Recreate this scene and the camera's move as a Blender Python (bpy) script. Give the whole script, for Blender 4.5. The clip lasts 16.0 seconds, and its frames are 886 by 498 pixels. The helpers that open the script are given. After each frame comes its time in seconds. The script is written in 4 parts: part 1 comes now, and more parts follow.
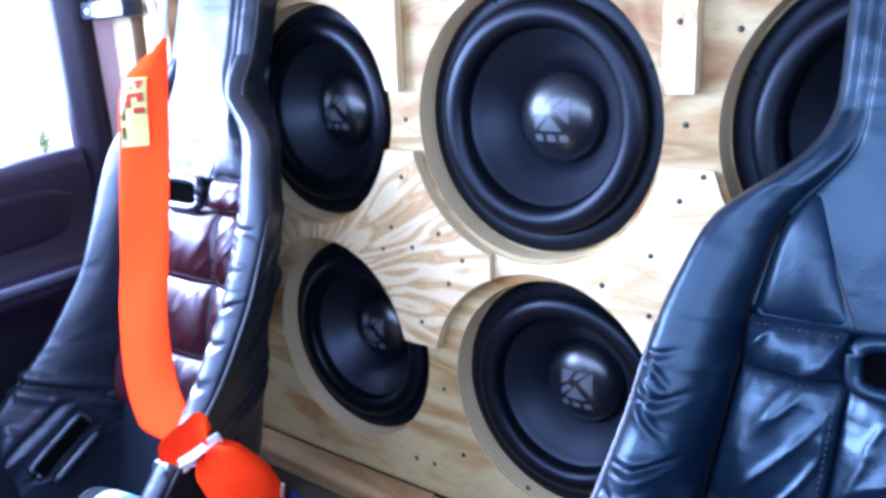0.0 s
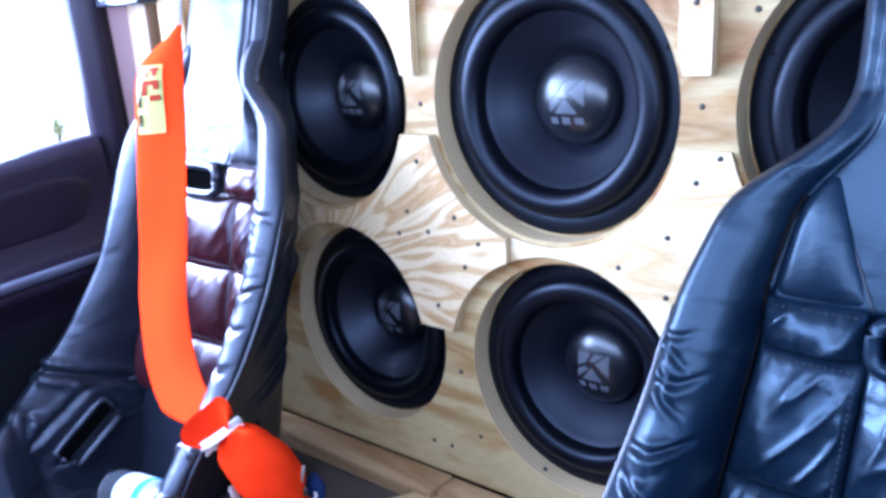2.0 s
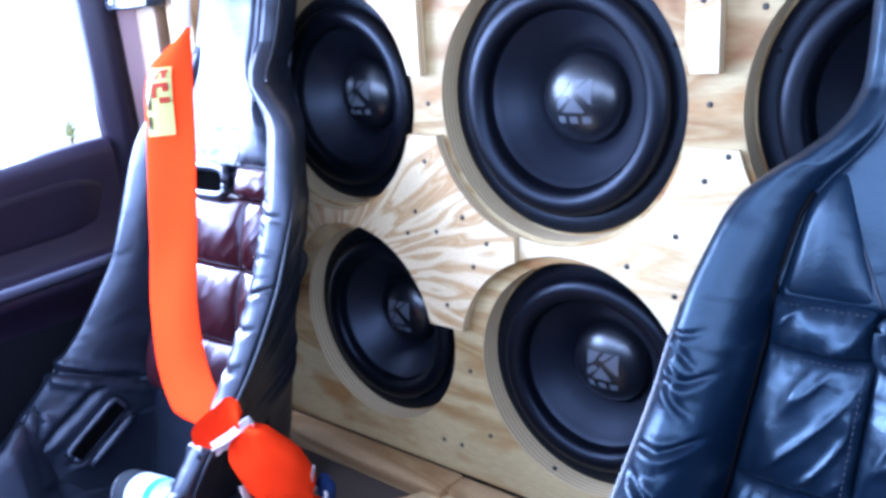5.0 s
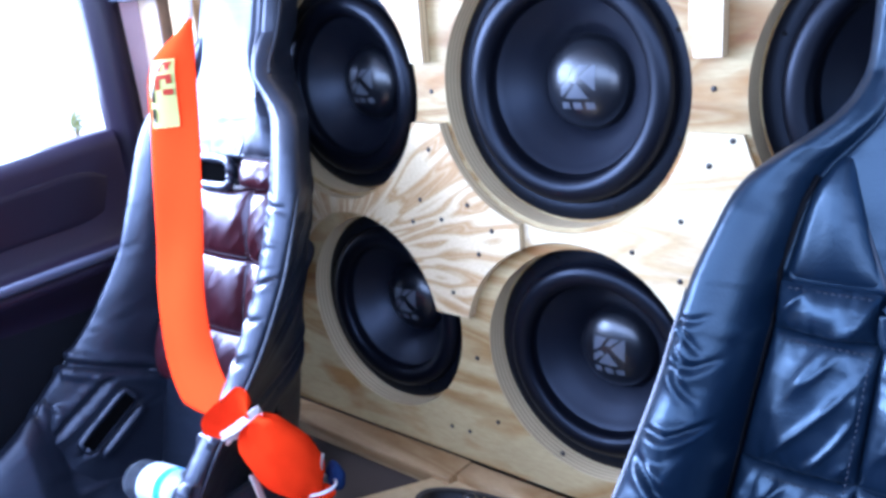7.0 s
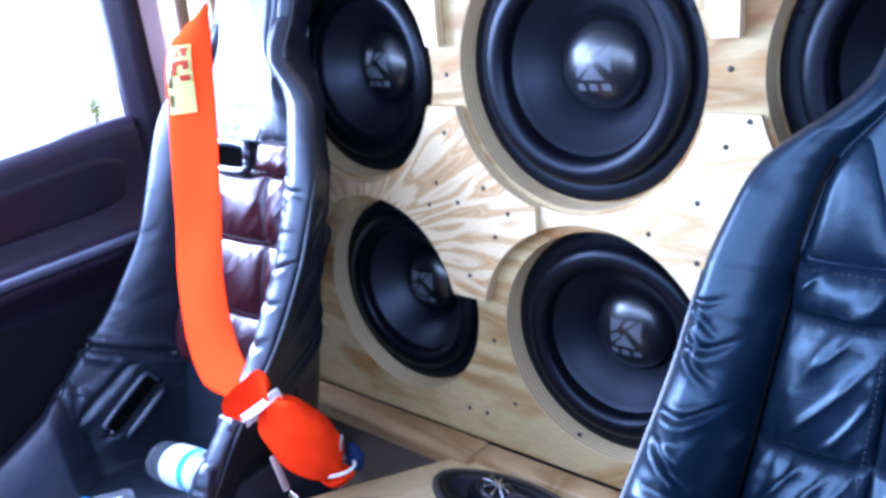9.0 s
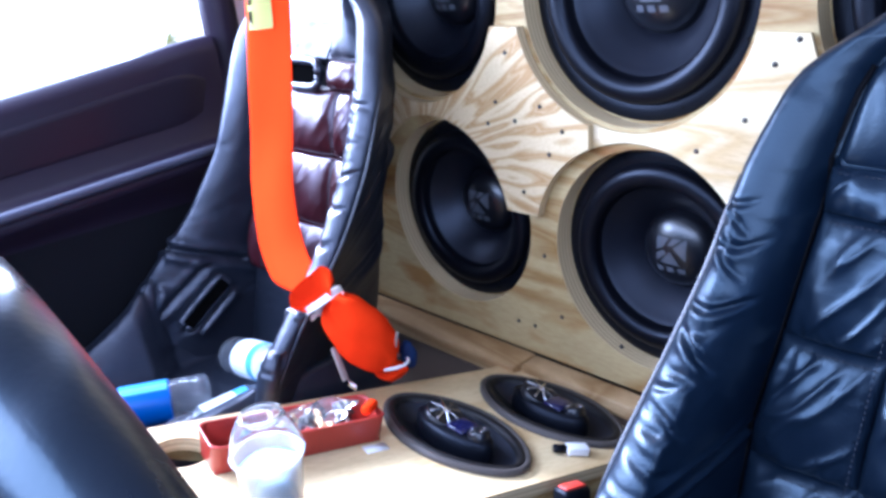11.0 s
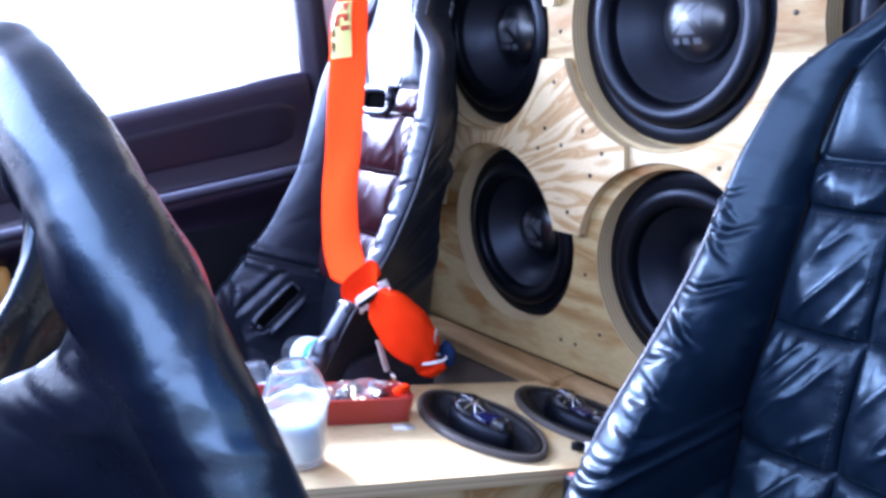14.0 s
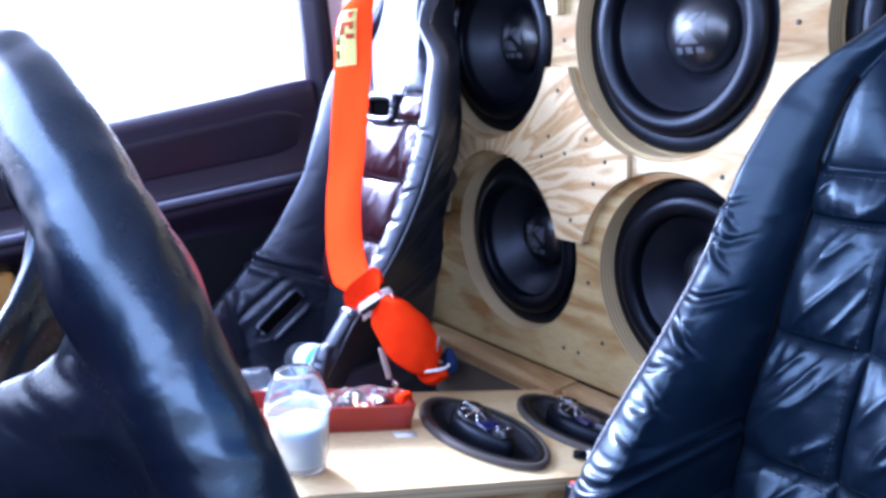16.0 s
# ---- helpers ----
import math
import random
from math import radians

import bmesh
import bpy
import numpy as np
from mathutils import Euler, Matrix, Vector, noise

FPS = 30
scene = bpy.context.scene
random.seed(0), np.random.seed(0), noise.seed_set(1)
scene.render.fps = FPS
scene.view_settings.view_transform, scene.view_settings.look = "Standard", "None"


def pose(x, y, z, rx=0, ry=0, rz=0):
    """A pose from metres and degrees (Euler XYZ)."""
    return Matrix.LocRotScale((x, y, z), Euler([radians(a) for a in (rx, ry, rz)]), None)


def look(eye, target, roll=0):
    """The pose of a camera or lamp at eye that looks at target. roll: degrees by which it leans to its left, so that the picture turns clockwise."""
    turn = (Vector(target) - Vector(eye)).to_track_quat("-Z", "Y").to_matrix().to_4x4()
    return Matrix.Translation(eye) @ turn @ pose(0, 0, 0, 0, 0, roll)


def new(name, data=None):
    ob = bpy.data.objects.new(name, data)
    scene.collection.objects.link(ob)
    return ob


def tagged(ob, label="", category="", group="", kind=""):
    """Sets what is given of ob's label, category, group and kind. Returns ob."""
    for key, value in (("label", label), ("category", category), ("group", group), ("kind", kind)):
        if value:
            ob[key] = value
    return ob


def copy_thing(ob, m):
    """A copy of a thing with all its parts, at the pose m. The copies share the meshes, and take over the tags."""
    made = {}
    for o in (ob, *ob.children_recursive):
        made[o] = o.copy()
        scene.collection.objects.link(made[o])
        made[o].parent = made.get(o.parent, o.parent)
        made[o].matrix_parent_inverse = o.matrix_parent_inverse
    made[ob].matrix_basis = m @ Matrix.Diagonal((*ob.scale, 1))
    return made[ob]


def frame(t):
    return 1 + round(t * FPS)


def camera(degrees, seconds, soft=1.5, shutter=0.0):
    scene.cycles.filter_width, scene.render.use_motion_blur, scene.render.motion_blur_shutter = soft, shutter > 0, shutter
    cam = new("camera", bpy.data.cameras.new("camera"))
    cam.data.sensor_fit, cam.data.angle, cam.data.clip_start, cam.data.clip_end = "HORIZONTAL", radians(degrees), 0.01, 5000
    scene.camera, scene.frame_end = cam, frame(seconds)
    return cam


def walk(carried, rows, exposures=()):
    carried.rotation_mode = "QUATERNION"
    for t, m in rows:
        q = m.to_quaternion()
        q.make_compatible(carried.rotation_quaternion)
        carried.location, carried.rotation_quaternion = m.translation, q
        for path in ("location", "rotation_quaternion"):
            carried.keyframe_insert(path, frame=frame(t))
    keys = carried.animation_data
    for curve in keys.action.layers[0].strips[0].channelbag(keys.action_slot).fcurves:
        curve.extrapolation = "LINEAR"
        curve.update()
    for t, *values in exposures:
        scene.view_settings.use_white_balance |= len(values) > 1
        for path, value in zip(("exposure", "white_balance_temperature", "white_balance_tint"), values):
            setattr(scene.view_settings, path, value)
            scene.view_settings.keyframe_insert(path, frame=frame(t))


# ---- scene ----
cam = camera(57.7, 16.0, soft=3.2)
PATH = [
    (0, (0.529, -0.846, 1.052), (-0.674, 0.669, 0.546), -2.2),
    (0.5, (0.527, -0.853, 1.056), (-0.677, 0.662, 0.553), -2.3),
    (1, (0.528, -0.858, 1.052), (-0.683, 0.653, 0.551), -2.3),
    (1.5, (0.526, -0.853, 1.056), (-0.682, 0.652, 0.528), -2.5),
    (2, (0.527, -0.852, 1.056), (-0.694, 0.634, 0.508), -3.0),
    (2.5, (0.53, -0.853, 1.053), (-0.701, 0.626, 0.508), -3.0),
    (3, (0.527, -0.851, 1.058), (-0.699, 0.626, 0.5), -3.1),
    (3.5, (0.53, -0.851, 1.055), (-0.703, 0.624, 0.506), -3.1),
    (4, (0.531, -0.851, 1.057), (-0.704, 0.624, 0.511), -3.3),
    (6.5, (0.531, -0.851, 1.056), (-0.721, 0.601, 0.486), -4.1),
    (7, (0.533, -0.85, 1.06), (-0.718, 0.599, 0.479), -4.5),
    (7.5, (0.533, -0.848, 1.06), (-0.724, 0.592, 0.47), -4.7),
    (8, (0.533, -0.85, 1.06), (-0.729, 0.579, 0.453), -5.0),
    (8.5, (0.537, -0.847, 1.059), (-0.741, 0.562, 0.442), -5.2),
    (9, (0.537, -0.851, 1.062), (-0.742, 0.557, 0.443), -5.3),
    (9.5, (0.539, -0.845, 1.061), (-0.74, 0.56, 0.438), -5.4),
    (9.7, (0.545, -0.837, 1.059), (-0.74, 0.56, 0.429), -5.4),
    (9.8, (0.54, -0.859, 1.056), (-0.747, 0.528, 0.405), -5.0),
    (9.9, (0.541, -0.863, 1.057), (-0.768, 0.489, 0.38), -5.1),
    (10, (0.539, -0.877, 1.054), (-0.788, 0.431, 0.326), -5.0),
    (10.2, (0.549, -0.889, 1.048), (-0.749, 0.41, 0.255), -3.9),
    (12.3, (0.722, -0.928, 0.961), (-0.816, 0.22, 0.399), -4.2),
    (12.5, (0.748, -0.926, 0.945), (-0.798, 0.204, 0.369), -3.6),
    (13, (0.758, -0.92, 0.935), (-0.785, 0.22, 0.371), -2.7),
    (13.5, (0.759, -0.924, 0.941), (-0.813, 0.202, 0.429), -3.2),
    (14, (0.757, -0.923, 0.939), (-0.824, 0.194, 0.439), -3.1),
    (14.5, (0.762, -0.921, 0.937), (-0.825, 0.198, 0.458), -2.9),
    (15, (0.762, -0.923, 0.942), (-0.825, 0.191, 0.449), -3.3),
    (15.5, (0.76, -0.921, 0.939), (-0.828, 0.184, 0.433), -3.1),
    (16, (0.761, -0.921, 0.939), (-0.832, 0.189, 0.458), -2.9),
]
walk(cam, [(t, look(eye, target, roll)) for t, eye, target, roll in PATH], [(0, 2.92, 4560, 23), (9, 2.92, 4560, 23), (10.2, 2.74, 4780, 22), (12.5, 2.78, 4860, 26), (13.1, 2.90, 4860, 26), (14, 2.74, 4860, 26), (16, 2.74, 4860, 26)])

# ---- light ----
world = bpy.data.worlds.new("sky")
scene.world = world
world.use_nodes = True
wn = world.node_tree.nodes
sky = wn.new("ShaderNodeTexSky")
sky.sky_type, sky.sun_disc = "NISHITA", False
sky.sun_elevation, sky.sun_rotation = radians(33), radians(266)
world.node_tree.links.new(sky.outputs[0], wn["Background"].inputs[0])
wn["Background"].inputs[1].default_value = 0.05
sun_data = bpy.data.lights.new("sun", "SUN")
sun_data.energy, sun_data.angle, sun_data.color = 1.9, radians(8), (1, 0.96, 0.9)
sun = new("sun", sun_data)
sun.matrix_world = look((-5.17, -0.36, 3.96), (0, 0, 0.6))


def opening_lamp(name, eye, target, size_x, size_y, watts, color):
    """An area lamp that stands in for the sky in a window opening."""
    data = bpy.data.lights.new(name, "AREA")
    data.shape, data.size, data.size_y, data.energy, data.color = "RECTANGLE", size_x, size_y, watts, color
    lamp = new(name, data)
    lamp.matrix_world = look(eye, target)
    return lamp


opening_lamp("windshield_sky", (-0.03, -1.16, 1.27), (-0.03, -0.1, 0.92), 1.42, 0.42, 2.5, (0.88, 0.95, 1.0))
opening_lamp("passenger_window_sky", (-0.93, -0.66, 1.10), (0.0, -0.5, 0.85), 0.95, 0.36, 5.8, (0.87, 0.94, 1.0))
opening_lamp("driver_window_sky", (0.93, -1.0, 1.08), (0.1, -0.3, 0.75), 0.6, 0.36, 0.75, (0.96, 0.98, 1.0))


# ---- materials ----
def mat(name, color, rough=0.5, metal=0.0, coat=0.0):
    m = bpy.data.materials.new(name)
    m.use_nodes = True
    b = m.node_tree.nodes["Principled BSDF"]
    b.inputs["Base Color"].default_value = (*color, 1)
    b.inputs["Roughness"].default_value, b.inputs["Metallic"].default_value = rough, metal
    b.inputs["Coat Weight"].default_value = coat
    return m


def node(m, kind, **values):
    n = m.node_tree.nodes.new(kind)
    for key, v in values.items():
        n.inputs[key].default_value = v
    return n


def link(m, a, out, b, inp):
    m.node_tree.links.new(a.outputs[out], b.inputs[inp])


def coords(m, scale=(1, 1, 1), rot=(0, 0, 0), loc=(0, 0, 0), spread=0.0):
    """Object coordinates, scaled; spread shifts each object by its own random amount."""
    tc, mp = node(m, "ShaderNodeTexCoord"), node(m, "ShaderNodeMapping")
    mp.inputs["Scale"].default_value, mp.inputs["Rotation"].default_value = scale, rot
    mp.inputs["Location"].default_value = loc
    if spread:
        info, mul, add = node(m, "ShaderNodeObjectInfo"), node(m, "ShaderNodeMath"), node(m, "ShaderNodeVectorMath")
        mul.operation, mul.inputs[1].default_value = "MULTIPLY", spread
        link(m, info, "Random", mul, 0)
        link(m, tc, "Object", add, 0)
        link(m, mul, 0, add, 1)
        link(m, add, 0, mp, "Vector")
    else:
        link(m, tc, "Object", mp, "Vector")
    return mp


def ramp(m, stops):
    r = node(m, "ShaderNodeValToRGB")
    e = r.color_ramp.elements
    while len(e) < len(stops):
        e.new(0.5)
    for k, (p, c) in enumerate(stops):
        e[k].position, e[k].color = p, (*c, 1)
    return r


def bump(m, src, out, strength, distance, after=None):
    b = node(m, "ShaderNodeBump", Strength=strength, Distance=distance)
    link(m, src, out, b, "Height")
    if after:
        link(m, after, 0, b, "Normal")
    link(m, b, 0, m.node_tree.nodes["Principled BSDF"], "Normal")
    return b


def wood(name, scale, light, dark, rot=(0, 0, 0), loc=(0, 0, 0), rough=0.6, spread=0.0, figure=1.0, apex=None):
    """Pine plywood: long cathedral figure, fine fibre, faint stains."""
    m = mat(name, light, rough)
    b = m.node_tree.nodes["Principled BSDF"]
    mp = coords(m, scale, rot, loc, spread)
    low = node(m, "ShaderNodeTexNoise", Scale=1.0, Detail=2.0, Roughness=0.4, Distortion=0.3)
    if apex:
        # figure that fans out from one point of the board
        tc, sub, sep, ang, far_off, com = (node(m, k) for k in ("ShaderNodeTexCoord", "ShaderNodeVectorMath", "ShaderNodeSeparateXYZ", "ShaderNodeMath", "ShaderNodeVectorMath", "ShaderNodeCombineXYZ"))
        sub.operation, sub.inputs[1].default_value = "SUBTRACT", apex
        ang.operation, far_off.operation = "ARCTAN2", "LENGTH"
        link(m, tc, "Object", sub, 0)
        link(m, sub, 0, sep, 0)
        link(m, sep, "Z", ang, 0)
        link(m, sep, "X", ang, 1)
        link(m, sub, 0, far_off, 0)
        link(m, ang, 0, com, "Z")
        link(m, far_off, "Value", com, "X")
        mp.inputs["Rotation"].default_value = (0, 0, 0)
        link(m, com, 0, mp, "Vector")
    link(m, mp, 0, low, "Vector")
    rings = node(m, "ShaderNodeMath")
    rings.operation, rings.inputs[1].default_value = "MULTIPLY", 9.0 * figure
    link(m, low, 0, rings, 0)
    tri = node(m, "ShaderNodeMath")
    tri.operation, tri.inputs[1].default_value = "PINGPONG", 0.5
    link(m, rings, 0, tri, 0)
    col = ramp(m, [(0.0, light), (0.38, light), (0.62, tuple((a + c) / 2 for a, c in zip(light, dark))), (0.86, dark), (1.0, tuple((a + c) / 2 for a, c in zip(light, dark)))])
    dbl = node(m, "ShaderNodeMath")
    dbl.operation, dbl.inputs[1].default_value = "MULTIPLY", 2.0
    link(m, tri, 0, dbl, 0)
    link(m, dbl, 0, col, 0)
    mp2 = coords(m, tuple(s * 14 for s in scale), rot, loc)
    fib = node(m, "ShaderNodeTexNoise", Scale=3.0, Detail=5.0, Roughness=0.65)
    link(m, mp2, 0, fib, "Vector")
    shade = ramp(m, [(0.3, (0.80, 0.74, 0.66)), (0.6, (1, 1, 1))])
    link(m, fib, 0, shade, 0)
    mix = node(m, "ShaderNodeMix")
    mix.data_type, mix.blend_type = "RGBA", "MULTIPLY"
    mix.inputs["Factor"].default_value = 0.8
    link(m, col, 0, mix, "A")
    link(m, shade, 0, mix, "B")
    m.node_tree.links.new(mix.outputs["Result"], b.inputs["Base Color"])
    bump(m, fib, 0, 0.25, 0.002)
    return m


PLY = wood("pine_plywood", (2.2, 3.0, 6.0), (0.78, 0.62, 0.40), (0.50, 0.28, 0.10), rot=(0, radians(10), 0), spread=3.0)
PLY_FAN = wood("pine_plywood_fan", (4.5, 1.0, 6.0), (0.66, 0.52, 0.295), (0.42, 0.24, 0.08), loc=(0.7, 0, 0.4), figure=0.6, apex=(-0.42, 0.0, 0.68))
PLY_DIAG = wood("pine_plywood_diagonal", (1.2, 3.0, 5.5), (0.80, 0.66, 0.41), (0.60, 0.41, 0.18), rot=(0, radians(-58), 0), loc=(0.9, 0, 0.2))
# Darkened partly in place of the weak light low on the wall.
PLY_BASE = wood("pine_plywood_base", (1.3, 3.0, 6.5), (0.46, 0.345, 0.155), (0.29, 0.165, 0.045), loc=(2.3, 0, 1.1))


def stain(m, scale, tint, low, high):
    """Brown water stains on a board."""
    b = m.node_tree.nodes["Principled BSDF"]
    old = b.inputs["Base Color"].links[0].from_socket
    n = node(m, "ShaderNodeTexNoise", Scale=1.0, Detail=3.0, Roughness=0.5, Distortion=0.6)
    link(m, coords(m, scale, loc=(0.35, 0, 0.6)), 0, n, "Vector")
    r = ramp(m, [(low, (1, 1, 1)), (high, tint)])
    link(m, n, 0, r, 0)
    mix = node(m, "ShaderNodeMix")
    mix.data_type, mix.blend_type = "RGBA", "MULTIPLY"
    mix.inputs["Factor"].default_value = 1.0
    m.node_tree.links.new(old, mix.inputs["A"])
    link(m, r, 0, mix, "B")
    m.node_tree.links.new(mix.outputs["Result"], b.inputs["Base Color"])


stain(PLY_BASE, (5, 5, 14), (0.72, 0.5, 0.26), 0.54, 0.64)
PLY_TOP = wood("pine_plywood_flat", (5.0, 1.2, 3.0), (0.72, 0.56, 0.30), (0.58, 0.40, 0.18), loc=(0.4, 1.2, 0), figure=0.6)
PLANK = wood("pine_plank", (1.5, 6.0, 6.0), (0.48, 0.32, 0.15), (0.30, 0.17, 0.06), loc=(4, 2, 1))

# Much darker than pale pine, to offset the window lamp beside it.
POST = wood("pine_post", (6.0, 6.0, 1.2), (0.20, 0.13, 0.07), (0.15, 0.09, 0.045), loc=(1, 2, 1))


def ply_edge(name, axis, scale, deep=1.0):
    """Cut edge of plywood: thin stripes across its thickness."""
    m = mat(name, (0.6, 0.46, 0.25), 0.75)
    mp = coords(m, scale)
    w = node(m, "ShaderNodeTexWave", Scale=0.24, Distortion=3.0, Detail=2.0)
    w.bands_direction = axis
    link(m, mp, 0, w, "Vector")
    col = ramp(m, [(0.1, tuple(a + (b - a) * deep for a, b in zip((0.54, 0.40, 0.21), (0.34, 0.22, 0.10)))), (0.4, (0.57, 0.42, 0.21)), (0.8, (0.67, 0.52, 0.28))])
    link(m, w, 0, col, 0)
    link(m, col, 0, m.node_tree.nodes["Principled BSDF"], "Base Color")
    n = node(m, "ShaderNodeTexNoise", Scale=90.0, Detail=3.0)
    bump(m, n, 0, 0.3, 0.002)
    return m


PLY_EDGE = ply_edge("plywood_edge", "Y", (0, 170, 0), 0.5)
FLAT_EDGE = ply_edge("plywood_edge_flat", "Z", (0, 0, 170), 0.15)


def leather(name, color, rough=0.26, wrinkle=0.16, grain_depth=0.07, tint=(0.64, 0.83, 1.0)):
    m = mat(name, color, rough)
    b = m.node_tree.nodes["Principled BSDF"]
    b.inputs["Specular IOR Level"].default_value = 0.7
    # reflected sky colour is put into the specular tint
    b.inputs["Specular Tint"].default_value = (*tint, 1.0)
    b.inputs["Coat Roughness"].default_value = 0.25
    grain = node(m, "ShaderNodeTexVoronoi", Scale=420.0)
    mp = coords(m, (6, 7, 13), (0, radians(32), 0), spread=5.0)
    fold = node(m, "ShaderNodeTexNoise", Scale=1.0, Detail=1.6, Roughness=0.4, Distortion=1.6)
    link(m, mp, 0, fold, "Vector")
    tc = node(m, "ShaderNodeTexCoord")
    link(m, tc, "Object", grain, "Vector")
    mp3 = coords(m, (16, 20, 42), (0, radians(-24), 0), spread=5.0)
    fine = node(m, "ShaderNodeTexNoise", Scale=1.0, Detail=3.0, Roughness=0.55, Distortion=0.8)
    fine.noise_type = "RIDGED_MULTIFRACTAL"
    link(m, mp3, 0, fine, "Vector")
    zero = bump(m, fold, 0, wrinkle, 0.02)
    first = bump(m, fine, 0, wrinkle * 0.4, 0.006, zero)
    bump(m, grain, 0, grain_depth, 0.001, first)
    worn = node(m, "ShaderNodeTexNoise", Scale=14.0, Detail=6.0, Roughness=0.7)
    link(m, tc, "Object", worn, "Vector")
    rr = node(m, "ShaderNodeMapRange")
    rr.inputs["To Min"].default_value, rr.inputs["To Max"].default_value = rough - 0.06, rough + 0.1
    link(m, worn, 0, rr, 0)
    link(m, rr, 0, b, "Roughness")
    return m


# Blue in these base colours stands in for sky reflected in black leather.
LEATHER = leather("black_leather", (0.0036, 0.0080, 0.0175), 0.35, 0.15, 0.14)
LEATHER.node_tree.nodes["Principled BSDF"].inputs["Specular IOR Level"].default_value = 0.5
# Pad base raised a little in place of sheen.
LEATHER_PAD = leather("black_leather_pad", (0.0055, 0.0105, 0.021), 0.32, 0.14, 0.14)
# Maroon base colour stands in for a red reflection on black pads.
LEATHER_REDDENED = leather("red_reflection_leather_pad", (0.028, 0.004, 0.006), 0.28, 0.03, 0.08, (0.95, 0.86, 1.0))
# Same leather, lighter and less blue to imitate light on the passenger seat.
LEATHER_PASSENGER = leather("black_leather_passenger", (0.0085, 0.0105, 0.0165), 0.37, 0.24, 0.14, (0.84, 0.86, 1.0))
LEATHER_DARK = leather("black_leather_wheel", (0.0026, 0.0038, 0.0085), 0.26, 0.42, 0.05)
PIPING = mat("black_piping", (0.02, 0.022, 0.03), 0.22)
# Black for tubes that imitate shade deep in the seat seams.
GROOVE_SHADE = mat("black_groove_shade", (0.003, 0.003, 0.004), 0.8)
GROOVE_SHADE.node_tree.nodes["Principled BSDF"].inputs["Specular IOR Level"].default_value = 0.1
STITCH = mat("dark_stitching", (0.02, 0.024, 0.035), 0.6)


def plastic(name, color, rough, grain=600.0, strength=0.1):
    m = mat(name, color, rough)
    m.node_tree.nodes["Principled BSDF"].inputs["Specular IOR Level"].default_value = 0.22
    n = node(m, "ShaderNodeTexNoise", Scale=grain, Detail=2.0)
    tc = node(m, "ShaderNodeTexCoord")
    link(m, tc, "Object", n, "Vector")
    bump(m, n, 0, strength, 0.001)
    return m


BASKET = plastic("black_basket", (0.0025, 0.003, 0.005), 0.42)
RUBBER = plastic("black_rubber", (0.002, 0.0022, 0.004), 0.36)
CONE = plastic("black_cone", (0.0045, 0.005, 0.009), 0.45, 250.0, 0.06)
CONE.node_tree.nodes["Principled BSDF"].inputs["Specular IOR Level"].default_value = 0.52
# Blue specular tint imitates bluish light on the speakers.
for sheen_mat in (BASKET, RUBBER, CONE):
    sheen_mat.node_tree.nodes["Principled BSDF"].inputs["Specular Tint"].default_value = (0.72, 0.80, 1.0, 1.0)
CAP = mat("black_dust_cap", (0.004, 0.0045, 0.007), 0.3)
CAP.node_tree.nodes["Principled BSDF"].inputs["Specular IOR Level"].default_value = 0.75
MATTE = mat("matte_black_plastic", (0.004, 0.004, 0.005), 0.8)
MATTE.node_tree.nodes["Principled BSDF"].inputs["Specular IOR Level"].default_value = 0.15
# Flat black for sheets that imitate the dark inside of slots.
SLOT_SHADE = mat("slot_shade_black", (0.002, 0.002, 0.002), 1.0)
SLOT_SHADE.node_tree.nodes["Principled BSDF"].inputs["Specular IOR Level"].default_value = 0.0
LOGO = mat("grey_print", (0.075, 0.08, 0.095), 0.35)
STEEL = mat("dark_screw", (0.06, 0.055, 0.05), 0.4, 0.8)
CHROME = mat("chrome", (0.75, 0.76, 0.8), 0.12, 1.0)
DULL = mat("dull_nickel", (0.42, 0.38, 0.33), 0.4, 0.4)
# Reddish purple in the door colours stands in for red reflections.
DOOR = plastic("dark_door_plastic", (0.014, 0.009, 0.017), 0.32, 300.0, 0.1)
# Black copy of the door plastic, for shade below the armrest.
DOOR_LOW = plastic("shaded_lower_door", (0.004, 0.004, 0.006), 0.8, 500.0, 0.4)
DOOR_RED_SHEEN = plastic("red_sheen_door_pad", (0.012, 0.008, 0.014), 0.36, 200.0, 0.15)
TRIM = plastic("grey_trim", (0.06, 0.06, 0.085), 0.45, 300.0, 0.1)
PINK = plastic("pink_insulation", (0.80, 0.60, 0.65), 0.9, 60.0, 0.5)
CARPET = plastic("dark_carpet", (0.03, 0.03, 0.035), 0.95, 500.0, 0.6)
# Dark brown puts the shade below the sill plank into the colour.
STEP_SHADE = plastic("shaded_brown_step", (0.085, 0.062, 0.046), 0.95, 500.0, 0.6)
LINER = plastic("grey_headliner", (0.35, 0.34, 0.34), 0.9, 400.0, 0.3)
WHITE = mat("white_plastic", (0.85, 0.85, 0.85), 0.4)
YELLOW = mat("yellow_label", (0.30, 0.27, 0.05), 0.7)
RED = mat("red_plastic", (0.30, 0.028, 0.018), 0.35)
RED_PRINT = mat("red_print", (0.5, 0.06, 0.03), 0.5)
DARK_PRINT = mat("dark_print", (0.06, 0.06, 0.03), 0.5)

AMBER = mat("amber_plastic", (0.42, 0.22, 0.04), 0.5)
RED_BUTTON = mat("red_button", (0.6, 0.05, 0.03), 0.4)
GREY_FRAME = plastic("dusty_grey_frame", (0.075, 0.064, 0.056), 0.55)
DUSTY = plastic("dusty_grey_rubber", (0.010, 0.009, 0.009), 0.45)
VIOLET = mat("violet_black_plate", (0.012, 0.012, 0.055), 0.15)
